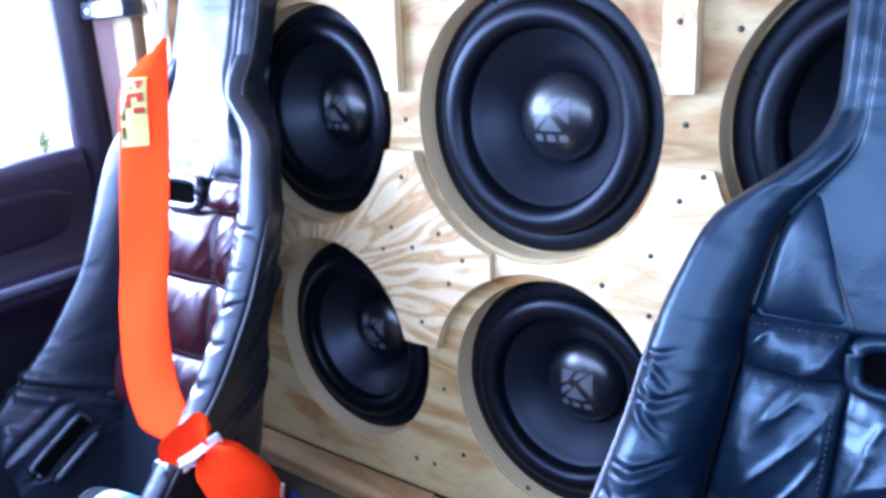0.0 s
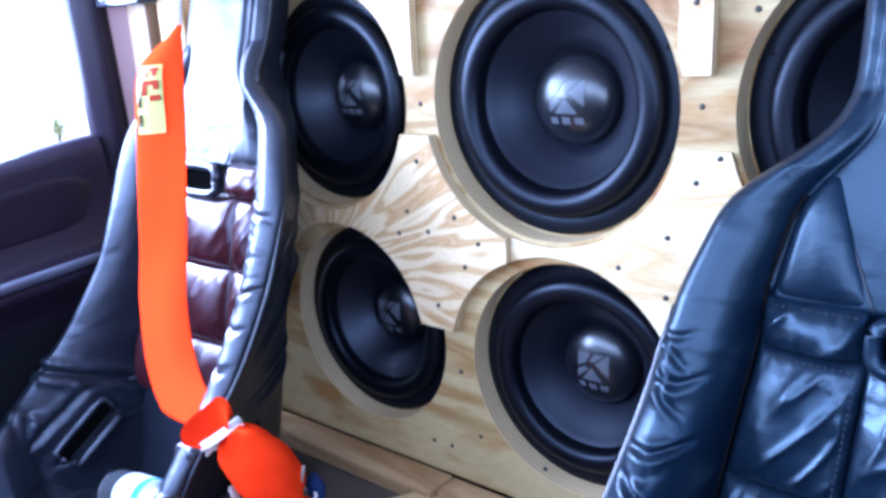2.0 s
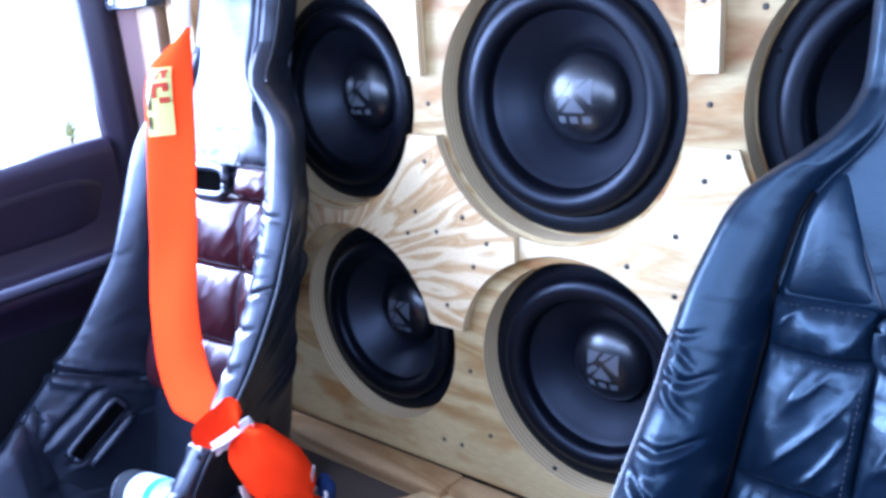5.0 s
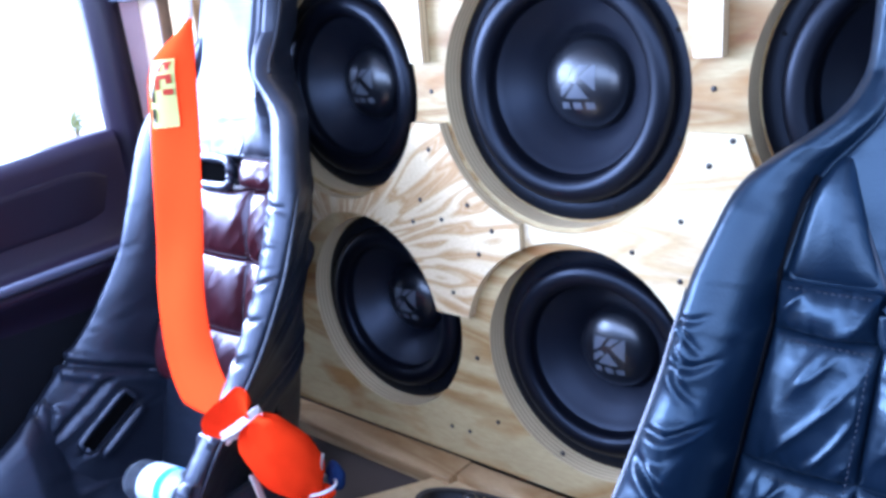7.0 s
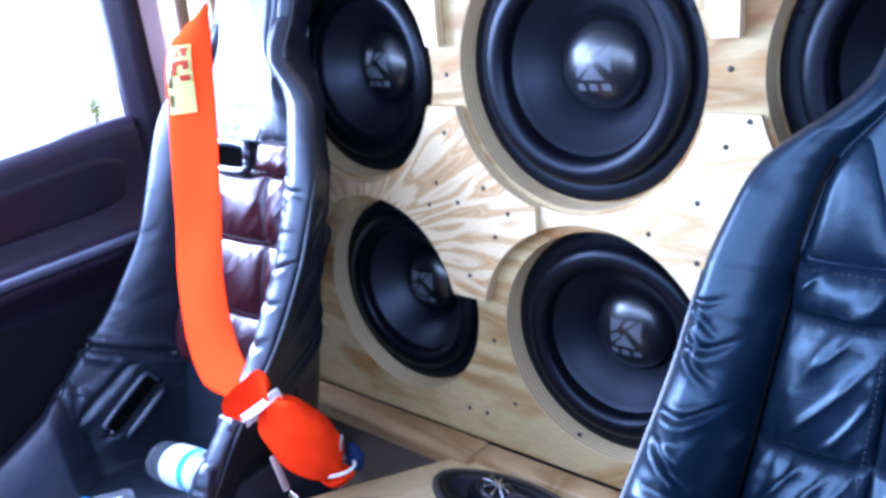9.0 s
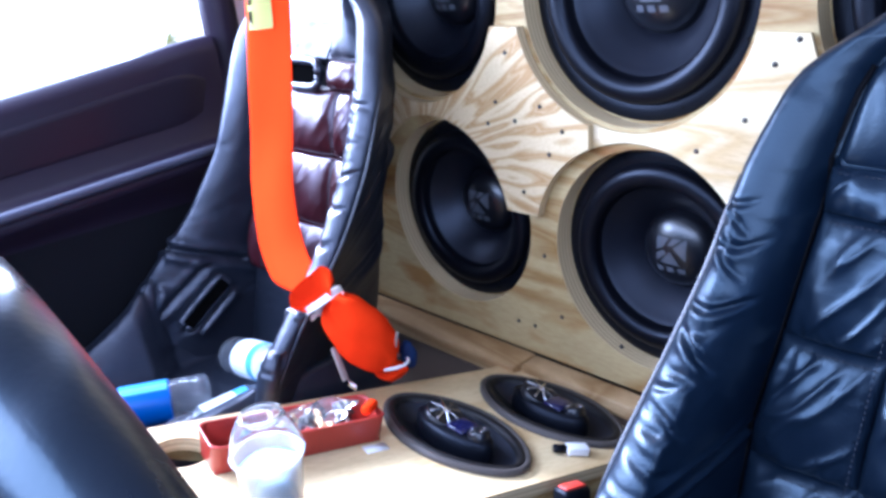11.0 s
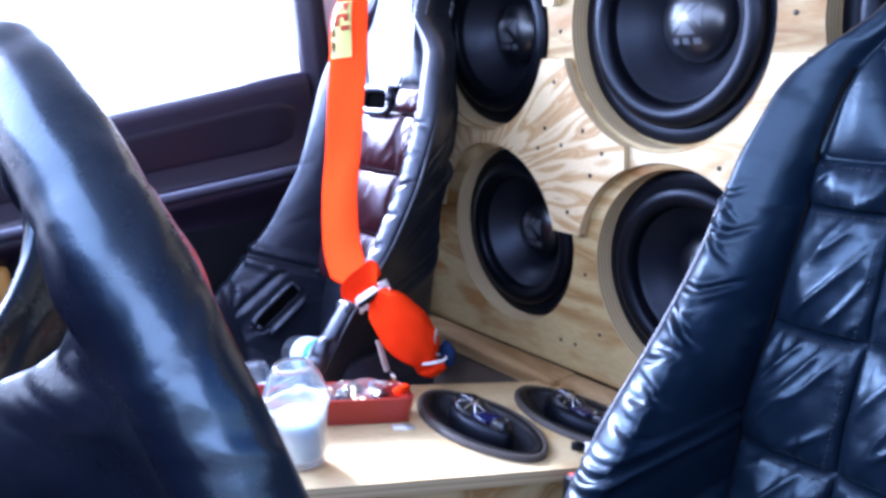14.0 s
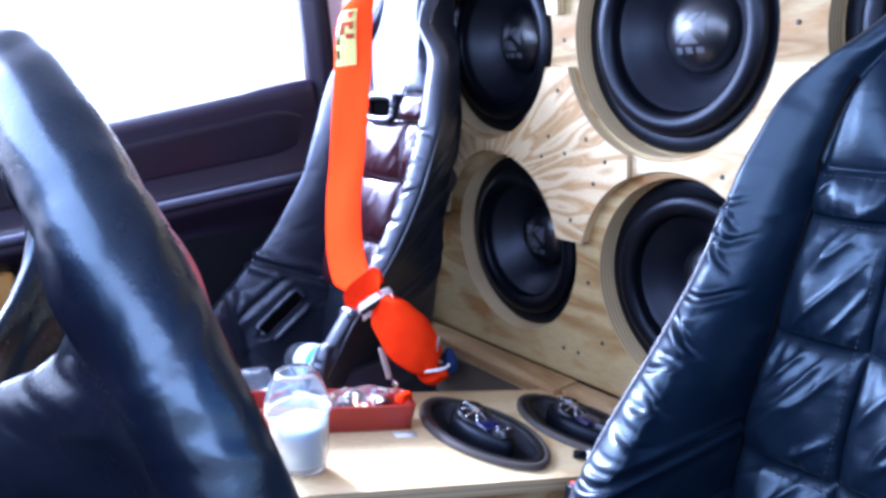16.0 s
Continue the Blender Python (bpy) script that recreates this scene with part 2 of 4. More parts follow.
BLUE_CLOTH = plastic("dark_blue_webbing", (0.008, 0.02, 0.07), 0.8, 300.0, 0.3)


def webbing():
    m = mat("orange_webbing", (0.80, 0.036, 0.0008), 0.9)
    b = m.node_tree.nodes["Principled BSDF"]
    b.inputs["Specular IOR Level"].default_value = 0.0
    mp = coords(m, (1, 1, 1))
    w = node(m, "ShaderNodeTexWave", Scale=260.0, Distortion=1.0)
    w.bands_direction = "Z"
    link(m, mp, 0, w, "Vector")
    bump(m, w, 0, 0.15, 0.001)
    return m


ORANGE = webbing()


# ---- building helpers ----
def part(name, bm, material, parent=None, label="", smooth=True):
    me = bpy.data.meshes.new(name)
    bmesh.ops.recalc_face_normals(bm, faces=bm.faces[:])
    for f in bm.faces:
        f.smooth = smooth
    bm.to_mesh(me)
    bm.free()
    for m in material if isinstance(material, (list, tuple)) else [material]:
        me.materials.append(m)
    ob = new(name, me)
    ob.parent = parent
    if label:
        tagged(ob, label)
    return ob


def empty(name, place=(0, 0, 0), label="", category="", group="", kind=""):
    ob = new(name)
    ob.location = place
    return tagged(ob, label, category, group, kind)


def box_bm(lo, hi, bevel=0.0, segments=2, bm=None):
    bm = bm or bmesh.new()
    got = bmesh.ops.create_cube(bm, size=1)["verts"]
    size, mid = Vector(hi) - Vector(lo), (Vector(hi) + Vector(lo)) / 2
    for v in got:
        v.co = Vector((v.co.x * size.x, v.co.y * size.y, v.co.z * size.z)) + mid
    if bevel:
        edges = {e for v in got for e in v.link_edges}
        bmesh.ops.bevel(bm, geom=list(edges), offset=bevel, segments=segments, affect="EDGES", profile=0.5)
    return bm


def turned(profile, steps=64, bm=None):
    """A shape turned round the y axis from (radius, y) pairs."""
    bm = bm or bmesh.new()
    rings = []
    for r, y in profile:
        if r < 1e-6:
            rings.append([bm.verts.new((0, y, 0))])
        else:
            rings.append([bm.verts.new((r * math.cos(a), y, r * math.sin(a))) for a in (2 * math.pi * k / steps for k in range(steps))])
    for a, b in zip(rings, rings[1:]):
        for k in range(steps):
            j = (k + 1) % steps
            loop = [a[k % len(a)], a[j % len(a)], b[j % len(b)], b[k % len(b)]]
            loop = list(dict.fromkeys(loop))
            if len(loop) > 2:
                bm.faces.new(loop)
    return bm


def grid_bm(fn, nu, nv, closed_u=False, bm=None):
    """A sheet from fn(u, v), u and v from 0 to 1."""
    bm = bm or bmesh.new()
    cols = nu if closed_u else nu + 1
    vs = [[bm.verts.new(fn(i / nu, j / nv)) for i in range(cols)] for j in range(nv + 1)]
    for j in range(nv):
        for i in range(nu):
            k = (i + 1) % cols
            bm.faces.new((vs[j][i], vs[j][k], vs[j + 1][k], vs[j + 1][i]))
    return bm, vs


def lerp_table(table, x):
    """Smooth reading of a table of (x, value)."""
    for (a, va), (b, vb) in zip(table, table[1:]):
        if x <= b:
            f = max(0.0, min(1.0, (x - a) / (b - a)))
            return va + (vb - va) * f
    return table[-1][1]


def tube_bm(points, radius, sides=8, bm=None, flat=1.0):
    """A tube along points; radius may be a list."""
    bm = bm or bmesh.new()
    pts = [Vector(p) for p in points]
    rings = []
    for k, p in enumerate(pts):
        d = (pts[min(k + 1, len(pts) - 1)] - pts[max(k - 1, 0)]).normalized()
        side = d.cross(Vector((0.13, 0.21, 0.97))).normalized()
        up = side.cross(d)
        r = radius[k] if isinstance(radius, (list, tuple)) else radius
        rings.append([bm.verts.new(p + side * r * math.cos(a) + up * r * flat * math.sin(a)) for a in (2 * math.pi * i / sides for i in range(sides))])
    for a, b in zip(rings, rings[1:]):
        for i in range(sides):
            bm.faces.new((a[i], a[(i + 1) % sides], b[(i + 1) % sides], b[i]))
    bm.faces.new(rings[0][::-1])
    bm.faces.new(rings[-1])
    return bm


def smooth_path(points, per=8):
    """Catmull-Rom through points."""
    p = [Vector(q) for q in points]
    p = [p[0] * 2 - p[1], *p, p[-1] * 2 - p[-2]]
    out = []
    for a, b, c, d in zip(p, p[1:], p[2:], p[3:]):
        for k in range(per):
            t = k / per
            out.append(0.5 * (2 * b + (c - a) * t + (2 * a - 5 * b + 4 * c - d) * t * t + (3 * b - 3 * c + d - a) * t ** 3))
    return [*out, p[-2]]


def plate(name, outline, holes, y0, y1, materials, parent=None, label="", bevel=0.0):
    """A board in the x-z plane from y0 (front) to y1, with round holes (x, z, radius); faces take materials[0], edges materials[1]."""
    bm = bmesh.new()
    edges = []
    for loop in [outline, *[[(x + r * math.cos(a), z + r * math.sin(a)) for a in (2 * math.pi * k / 72 for k in range(72))] for x, z, r in holes]]:
        vs = [bm.verts.new((x, y0, z)) for x, z in loop]
        edges += [bm.edges.new((vs[k], vs[(k + 1) % len(vs)])) for k in range(len(vs))]
    bmesh.ops.triangle_fill(bm, use_beauty=True, use_dissolve=False, edges=edges, normal=(0, -1, 0))
    front = bm.faces[:]
    got = bmesh.ops.extrude_face_region(bm, geom=front)
    for v in (g for g in got["geom"] if isinstance(g, bmesh.types.BMVert)):
        v.co.y = y1
    bm.normal_update()
    for f in bm.faces:
        f.material_index = 0 if abs(f.normal.y) > 0.5 else 1
    ob = part(name, bm, materials, parent, label, smooth=False)
    return ob


# ---- subwoofer wall ----
UPPER, LOWER = 0.947, 0.584
SUBS = [(-0.407, UPPER, 0.945), (-0.012, UPPER, 1.015), (0.402, UPPER, 1.0), (-0.355, LOWER, 0.935), (0.028, LOWER - 0.008, 0.955), (0.406, LOWER, 1.0)]
HOLE, CUT, FRAME = 0.175, 0.181, 0.171
BASE_Y, BACK_Y = 0.018, 0.052
WALL_L, WALL_R, WALL_TOP, WALL_LOW = -0.86, 0.80, 1.34, 0.3635

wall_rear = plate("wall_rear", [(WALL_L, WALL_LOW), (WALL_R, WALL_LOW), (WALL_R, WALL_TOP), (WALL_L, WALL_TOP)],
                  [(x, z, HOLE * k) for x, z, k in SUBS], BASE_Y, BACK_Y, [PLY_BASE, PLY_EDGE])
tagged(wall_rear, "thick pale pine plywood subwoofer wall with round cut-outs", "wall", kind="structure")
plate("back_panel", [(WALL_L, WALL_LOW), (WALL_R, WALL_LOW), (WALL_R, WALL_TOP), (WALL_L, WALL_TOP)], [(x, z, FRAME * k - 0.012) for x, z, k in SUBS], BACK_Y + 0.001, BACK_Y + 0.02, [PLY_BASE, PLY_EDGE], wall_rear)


# round cuts in the strip between the rows, a little off the speakers' centres: x, z, radius
CUTS = [(x, z, CUT * k) for x, z, k in SUBS[:3]] + [(-0.387, 0.588, 0.167), (0.006, 0.578, 0.173), (0.39, 0.58, 0.172)]


def strip_outline(x0, x1, z0, z1, extra):
    """A board from x0 to x1 and z0 to z1, bitten by the round cuts above and below it."""
    xs = [x0 + (x1 - x0) * k / 160 for k in range(161)]
    for cx, cz, size in CUTS:
        r = size + extra
        for edge in (z0, z1):
            if abs(edge - cz) < r:
                h = math.sqrt(r ** 2 - (edge - cz) ** 2)
                xs += [x for x in (cx - h, cx - h + 0.0005, cx + h, cx + h - 0.0005) if x0 < x < x1]
    xs = sorted(set(xs))

    def bite(x, edge, sign):
        got = edge
        for cx, cz, size in CUTS:
            r = size + extra
            if abs(x - cx) < r and (cz - edge) * sign > 0:
                lim = cz - sign * math.sqrt(r ** 2 - (x - cx) ** 2)
                got = min(got, lim) if sign > 0 else max(got, lim)
        return got

    lowside = [(x, bite(x, z0, -1)) for x in xs]
    topside = [(x, bite(x, z1, 1)) for x in xs]
    return lowside + topside[::-1]


STRIP_LOW, STRIP_TOP, HEAD_LOW = 0.618, 0.902, 0.985
for x0, x1 in ((WALL_L, -0.0645), (-0.0635, WALL_R)):
    plate("panel", strip_outline(x0, x1, STRIP_LOW, STRIP_TOP, 0.0), [], 0.0 if x0 < -0.5 else 0.011, BASE_Y - 0.001, [PLY_FAN if x0 < -0.5 else PLY_DIAG, PLY_EDGE], wall_rear)
for x0, x1 in ((WALL_L, -0.212), (0.168, 0.205)):
    plate("panel", strip_outline(x0, x1, HEAD_LOW, WALL_TOP, 0.006), [], 0.0, BASE_Y - 0.001, [PLY, PLY_EDGE], wall_rear)

# wood screws
screw_bm = turned([(0.0, -0.001), (0.0034, -0.001), (0.0036, 0.0005), (0.0036, 0.001)], 10)
screw = part("screw", screw_bm, STEEL, wall_rear)
SCREWS = [(-0.213, 0.865, 0), (-0.199, 0.764, 0), (-0.11, 0.757, 0), (-0.187, 0.654, 0), (0.157, 0.798, 0), (0.095, 0.752, 0), (0.189, 0.866, 0),
          (0.157, 0.724, 0), (-0.165, 0.546, 1), (-0.215, 0.944, 1), (-0.133, 0.447, 1), (-0.226, 0.413, 1), (-0.19, 0.414, 1), (-0.237, 0.79, 0),
          (-0.15, 0.79, 0), (-0.135, 0.72, 0), (0.19, 0.95, 1), (0.215, 0.895, 0), (0.187, 1.06, 0), (0.245, 1.05, 1), (-0.255, 0.755, 0), (-0.02, 0.43, 1)]
for k, (x, z, deep) in enumerate(SCREWS):
    ob = screw if k == 0 else new("screw", screw.data)
    ob.parent, ob.location = wall_rear, (x, BASE_Y if deep else 0.011 if x > -0.06 and z < STRIP_TOP else 0.0, z)


def subwoofer(x, z):
    s = empty("subwoofer", (x, BACK_Y, z), "large black subwoofer with glossy dust cap, set into plywood", "subwoofer", "subwoofers in the wall")
    f = FRAME
    part("frame", turned([(f - 0.024, 0.004), (f - 0.0235, -0.005), (f - 0.022, -0.006), (f - 0.002, -0.006), (f, -0.004), (f, 0.0)]), BASKET, s)
    roll = [(f - 0.0225, -0.0055), (f - 0.0235, -0.007)]
    for k in range(15):
        a = math.pi * k / 14
        roll.append((f - 0.0405 + 0.017 * math.cos(a), -0.008 - 0.016 * math.sin(a) ** 0.8))
    roll += [(f - 0.058, -0.005), (f - 0.060, -0.0015)]
    part("surround", turned(roll, 80), RUBBER, s)
    part("cone", turned([(f - 0.0595, -0.0018), (f - 0.063, 0.0015), (f - 0.067, 0.006), (0.098, 0.013), (0.086, 0.024), (0.074, 0.038), (0.066, 0.050), (0.058, 0.060)], 80), CONE, s)
    rc = 0.063
    cap = part("dust_cap", turned([(rc, 0.054), (rc - 0.003, 0.048), *[(rc * math.cos(a) * 0.95, 0.048 - 0.03 * math.sin(a)) for a in (radians(5 + 10 * k) for k in range(9))], (0, 0.018)], 48), CAP, s)
    # plain printed mark on the cap
    def cap_y(u, w):
        r = min(1.0, math.hypot(u, w) / (rc * 0.95))
        return 0.048 - 0.03 * math.sqrt(max(0.0, 1 - r * r)) - 0.0009

    def mark(cs):
        (ax, az), (bx, bz), (cx, cz), (dx, dz) = cs
        def fn(u, v):
            px = (ax * (1 - u) + bx * u) * (1 - v) + (dx * (1 - u) + cx * u) * v
            pz = (az * (1 - u) + bz * u) * (1 - v) + (dz * (1 - u) + cz * u) * v
            return (px, cap_y(px, pz), pz)
        part("print", grid_bm(fn, 5, 4)[0], LOGO, cap)
    q = 0.025
    mark([(-q, q), (-0.004, q), (-0.012, 0.010), (-q, 0.002)])
    mark([(0.003, q), (q - 0.008, q), (0.002, 0.013), (-0.006, 0.013)])
    mark([(q - 0.004, q), (q, q), (q, -0.008), (0.004, 0.010)])
    mark([(-q, -0.003), (-0.012, 0.005), (-0.006, 0.0), (-q, -0.016)])
    mark([(-0.018, -0.017), (-0.001, 0.004), (0.016, -0.017), (0.0, -0.017)])
    for k in range(3):
        mark([(-q + 0.018 * k, -0.022), (-q + 0.018 * k + 0.012, -0.022), (-q + 0.018 * k + 0.013, -0.031), (-q + 0.018 * k + 0.001, -0.031)])
    for k in range(8):
        a = radians(24 + 45 * k)
        b = part("bolt", turned([(0, -0.0085), (0.003, -0.0085), (0.0036, -0.0065), (0.0036, -0.003)], 8), MATTE, s) if k == 0 else new("bolt", first.data)
        if k == 0:
            first = b
        b.parent, b.location = s, ((f - 0.011) * math.cos(a), 0.002, (f - 0.011) * math.sin(a))
    return s


sub_one = subwoofer(*SUBS[0][:2])
sub_one.scale = (SUBS[0][2],) * 3
for x, z, k in SUBS[1:]:
    copy_thing(sub_one, pose(x, BACK_Y, z)).scale = (k, k, k)

# ---- floor, sill and console ----
tagged(part("floor", box_bm((-0.9, -2.2, -0.03), (0.9, 1.0, 0.0)), CARPET, label="dark carpeted vehicle floor", smooth=False), category="floor", kind="structure")
tagged(part("sill_plank", box_bm((WALL_L, -0.043, 0.335), (-0.19, 0.017, 0.362), 0.003), PLANK, label="rough pine plank lying along the foot of the plywood wall"), category="plank")
# Front face in shade, given its darkness by colour.
tagged(part("platform", box_bm((WALL_L, -0.043, 0.0), (0.8, 0.017, 0.3345), 0.002), STEP_SHADE, label="step under the subwoofer wall, dark brown in place of shade"), category="platform")
tagged(part("sill_plank", box_bm((-0.189, -0.024, 0.335), (0.8, 0.017, 0.36), 0.003), PLANK, label="rough pine plank lying along the foot of the plywood wall"), category="plank")

# console: slanted, its top rises to the front
CON = Matrix.Translation((-0.1, -0.26, 0.388)) @ Matrix.Rotation(radians(-13), 4, "Z") @ Matrix.Rotation(radians(-11), 4, "X")
console = empty("center_console", label="pale plywood box console between the seats", category="console")
console.matrix_world = CON


def flat_plate(name, outline, holes, z0, z1, materials, parent):
    """A board in the x-y plane with round or oval holes (x, y, rx, ry, turn)."""
    bm = bmesh.new()
    edges = []
    loops = [outline]
    for x, y, rx, ry, turn in holes:
        c, s = math.cos(radians(turn)), math.sin(radians(turn))
        loops.append([(x + rx * math.cos(a) * c - ry * math.sin(a) * s, y + rx * math.cos(a) * s + ry * math.sin(a) * c) for a in (2 * math.pi * k / 48 for k in range(48))])
    for loop in loops:
        vs = [bm.verts.new((x, y, z1)) for x, y in loop]
        edges += [bm.edges.new((vs[k], vs[(k + 1) % len(vs)])) for k in range(len(vs))]
    bmesh.ops.triangle_fill(bm, use_beauty=True, edges=edges, normal=(0, 0, 1))
    got = bmesh.ops.extrude_face_region(bm, geom=bm.faces[:])
    for v in (g for g in got["geom"] if isinstance(g, bmesh.types.BMVert)):
        v.co.z = z0
    bm.normal_update()
    for f in bm.faces:
        f.material_index = 0 if abs(f.normal.z) > 0.5 else 1
    return part(name, bm, materials, parent, smooth=False)


CX0, CX1, CY0, CY1 = -0.168, 0.148, -0.462, 0.24
flat_plate("top_panel", [(CX0, CY0), (CX1, CY0), (CX1, CY1), (CX0, CY1)], [(-0.092, -0.356, 0.037, 0.037, 0), (0.0, -0.008, 0.117, 0.066, 12), (-0.005, 0.165, 0.117, 0.064, 12)], -0.018, 0.0, [PLY_TOP, FLAT_EDGE], console)
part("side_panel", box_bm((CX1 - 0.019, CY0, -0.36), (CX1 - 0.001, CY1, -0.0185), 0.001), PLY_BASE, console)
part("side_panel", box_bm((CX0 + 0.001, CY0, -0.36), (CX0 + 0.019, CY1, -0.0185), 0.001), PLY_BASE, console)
# Unseen back and bottom panels, added to keep light out of the box.
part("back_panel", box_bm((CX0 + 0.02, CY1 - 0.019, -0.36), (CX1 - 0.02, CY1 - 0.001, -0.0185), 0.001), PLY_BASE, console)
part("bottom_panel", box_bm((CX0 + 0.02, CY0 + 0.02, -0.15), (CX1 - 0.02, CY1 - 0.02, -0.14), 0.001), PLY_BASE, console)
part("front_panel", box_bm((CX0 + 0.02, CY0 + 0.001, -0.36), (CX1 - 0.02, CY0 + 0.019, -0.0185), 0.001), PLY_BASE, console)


def simple_box(name, lo, hi, material, label, category, kind="", bevel=0.004):
    return tagged(part(name, box_bm(lo, hi, bevel), material, None, label), category=category, kind=kind)


# ---- seats ----
def seat(cx, name, label, up=0.0, flare=1.0, tuck=0.055, worn=1.0, spread=1.2):
    s = empty(name, (cx, 0, 0.0), label, "car seat", "bucket seats")
    hide = LEATHER if cx > 0 else LEATHER_PASSENGER
    wide = [(0.30, 0.245), (0.50, 0.244), (0.60, 0.236), (0.70, 0.226), (0.80, 0.217), (0.866, 0.196), (0.888, 0.186), (0.906, 0.166), (0.923, 0.140), (0.941, 0.116), (0.96, 0.101), (0.99, 0.094), (1.10, 0.094), (1.14, 0.086), (1.165, 0.06)]
    wide = [(z + up * min(1.0, z - 0.3), w if w < 0.218 else 0.218 + (w - 0.218) * flare) for z, w in wide]
    nose = [(0.30, -0.46), (0.45, -0.43), (0.5, -0.395), (0.6, -0.30), (0.7, -0.232), (0.8, -0.186), (0.868, -0.158), (0.922, -0.128), (0.98, -0.115), (1.10, -0.095), (1.165, -0.06)]

    nose = [(z + 0.5 * up * min(1.0, z - 0.3), y) for z, y in nose]

    rows, col = ([0.39, 0.506, 0.635, 0.758], 0.0496) if cx > 0 else ([0.49, 0.60, 0.713, 0.818], 0.083)
    top = rows[-1]

    def broad(z):
        """How much wider the quilted insert is at this height than at its top."""
        return 1 + (spread - 1) * max(0.0, min(1.0, (top - z) / 0.22))

    def pad_y(z):
        return -0.168 + 0.25 * (z - 0.706)

    def trim(z):
        """How far the outboard wing of the passenger seat is drawn in."""
        return 0.032 * max(0.0, math.sin(math.pi * min(1.0, max(0.0, (z - 0.5) / 0.42)))) if cx < 0 else 0.0

    def section(z):
        w, b = ((lerp_table(t, z - 0.014) + 2 * lerp_table(t, z) + lerp_table(t, z + 0.014)) / 4 for t in (wide, nose))
        i = pad_y(z)
        b += (i + 0.010 - b) * max(0.0, min(1.0, (z - 0.92 - up) / 0.06))
        high = max(0.0, min(1.0, (z - 0.85 - up) / 0.09))
        high = high * high * (3 - 2 * high)
        r = i + 0.10 - 0.015 * high
        back = w - tuck + (tuck - 0.02) * high
        k = min(w, 0.222) / 0.216 * (1 + 0.09 * max(0.0, min(1.0, (z - 0.95 - up) / 0.04)))
        o = broad(z)
        dip = i + 0.013 * max(0.0, min(1.0, (top + 0.045 - z) / 0.012))
        gap = i + 0.005 + 0.012 * max(0.0, min(1.0, (top + 0.05 - z) / 0.02))
        waist = 0.012 if cx > 0 else 0.032 - 0.018 * high
        # the shell of the driver seat widens towards its back
        deep = lerp_table([(0.6, 0.0), (0.66, 0.015), (0.75, 0.028), (0.85, 0.03), (0.9, 0.024), (0.96, 0.008), (1.0, 0.0)], z) if cx > 0 else 0.0
        front = w - 0.23 * deep
        mix = min(0.6, deep / 0.05)
        side = [(w - waist, b + 0.06 + 0.2 * max(0, i - b)), (back, r - 0.02), (back - 0.03, r)]
        flared = [(w + 0.07 * deep, b + 0.02 + 0.5 * deep), (w + 0.38 * deep - 0.003, b + 0.02 + deep), (w + 0.38 * deep - 0.04, max(r, b + 0.045 + deep))]
        side = [(a * (1 - mix) + c * mix, e * (1 - mix) + g * mix) for (a, e), (c, g) in zip(side, flared)]
        half = [(0.0, dip), (0.07 * k, dip), (0.125 * k * o, dip), (0.1375 * k * o, max(dip, gap)), (0.153 * k * (1 + 0.7 * (o - 1)), i + (b - i) * 0.46),
                (min(0.172 * k * (1 + 0.4 * (o - 1)), front - 0.018), i + (b - i) * 0.84), (min(0.196 * k, front - 0.009), b), (front, b + 0.018), *side, (0.06 * k, r + 0.008)]
        return half

    z_top = 1.163 + up * 0.86
    count = 400

    def ring(z):
        h = section(z)
        loop = [Vector((x, y)) for x, y in h] + [Vector((-x + trim(z) * max(0.0, min(1.0, (x - 0.13) / 0.09)), y)) for x, y in h[:0:-1]]
        n = len(loop)
        out = []
        for k in range(n):
            p0, p1, p2, p3 = (loop[(k + d) % n] for d in (-1, 0, 1, 2))
            for t in (q / 9 for q in range(9)):
                out.append(0.5 * (2 * p1 + (p2 - p0) * t + (2 * p0 - 5 * p1 + 4 * p2 - p3) * t * t + (3 * p1 - 3 * p2 + p3 - p0) * t ** 3))
        return out

    bm = bmesh.new()
    rings = []
    for k in range(count + 1):
        z = 0.30 + (z_top - 0.30) * (1 - (1 - k / count) ** 1.25)
        soft = 1.0 if k < count - 19 else math.sqrt(max(0.05, (count - k + 1.6) / 20.6))
        rings.append([bm.verts.new((p.x * soft, p.y, z)) for p in ring(min(z, z_top))])
    n = len(rings[0])
    for a, b in zip(rings, rings[1:]):
        for k in range(n):
            bm.faces.new((a[k], a[(k + 1) % n], b[(k + 1) % n], b[k]))
    bm.faces.new(rings[-1])
    bm.faces.new(rings[0])
    bm.normal_update()
    # folds pressed into the bolsters: (height, tilt, reach, depth, side, first and last share across)
    rng = random.Random(int(90 + 10 * cx))
    folds = []
    for sgn in (1, -1) if cx < 0 else (-1, 1):
        worn *= 0.55 if sgn * cx > 0 else 1.0
        z = 0.47 if cx > 0 else 0.62
        while z < 0.80 + up and not (cx < 0 and sgn < 0):
            folds.append((z, rng.uniform(-0.022, 0.03), worn * rng.uniform(0.002, 0.0085), sgn, rng.uniform(0.2, 0.62), rng.uniform(0.93, 1.0), rng.uniform(0.0028, 0.0045)))
            if rng.random() < 0.55:
                folds.append((z + rng.uniform(0.008, 0.016), rng.uniform(-0.03, 0.03), worn * rng.uniform(0.0025, 0.005), sgn, rng.uniform(0.45, 0.7), 0.97, 0.003))
            z += rng.uniform(0.02, 0.07)
        if cx > 0:
            folds.append((0.497, 0.03, 0.011, sgn, -0.1, 1.02, 0.0035))
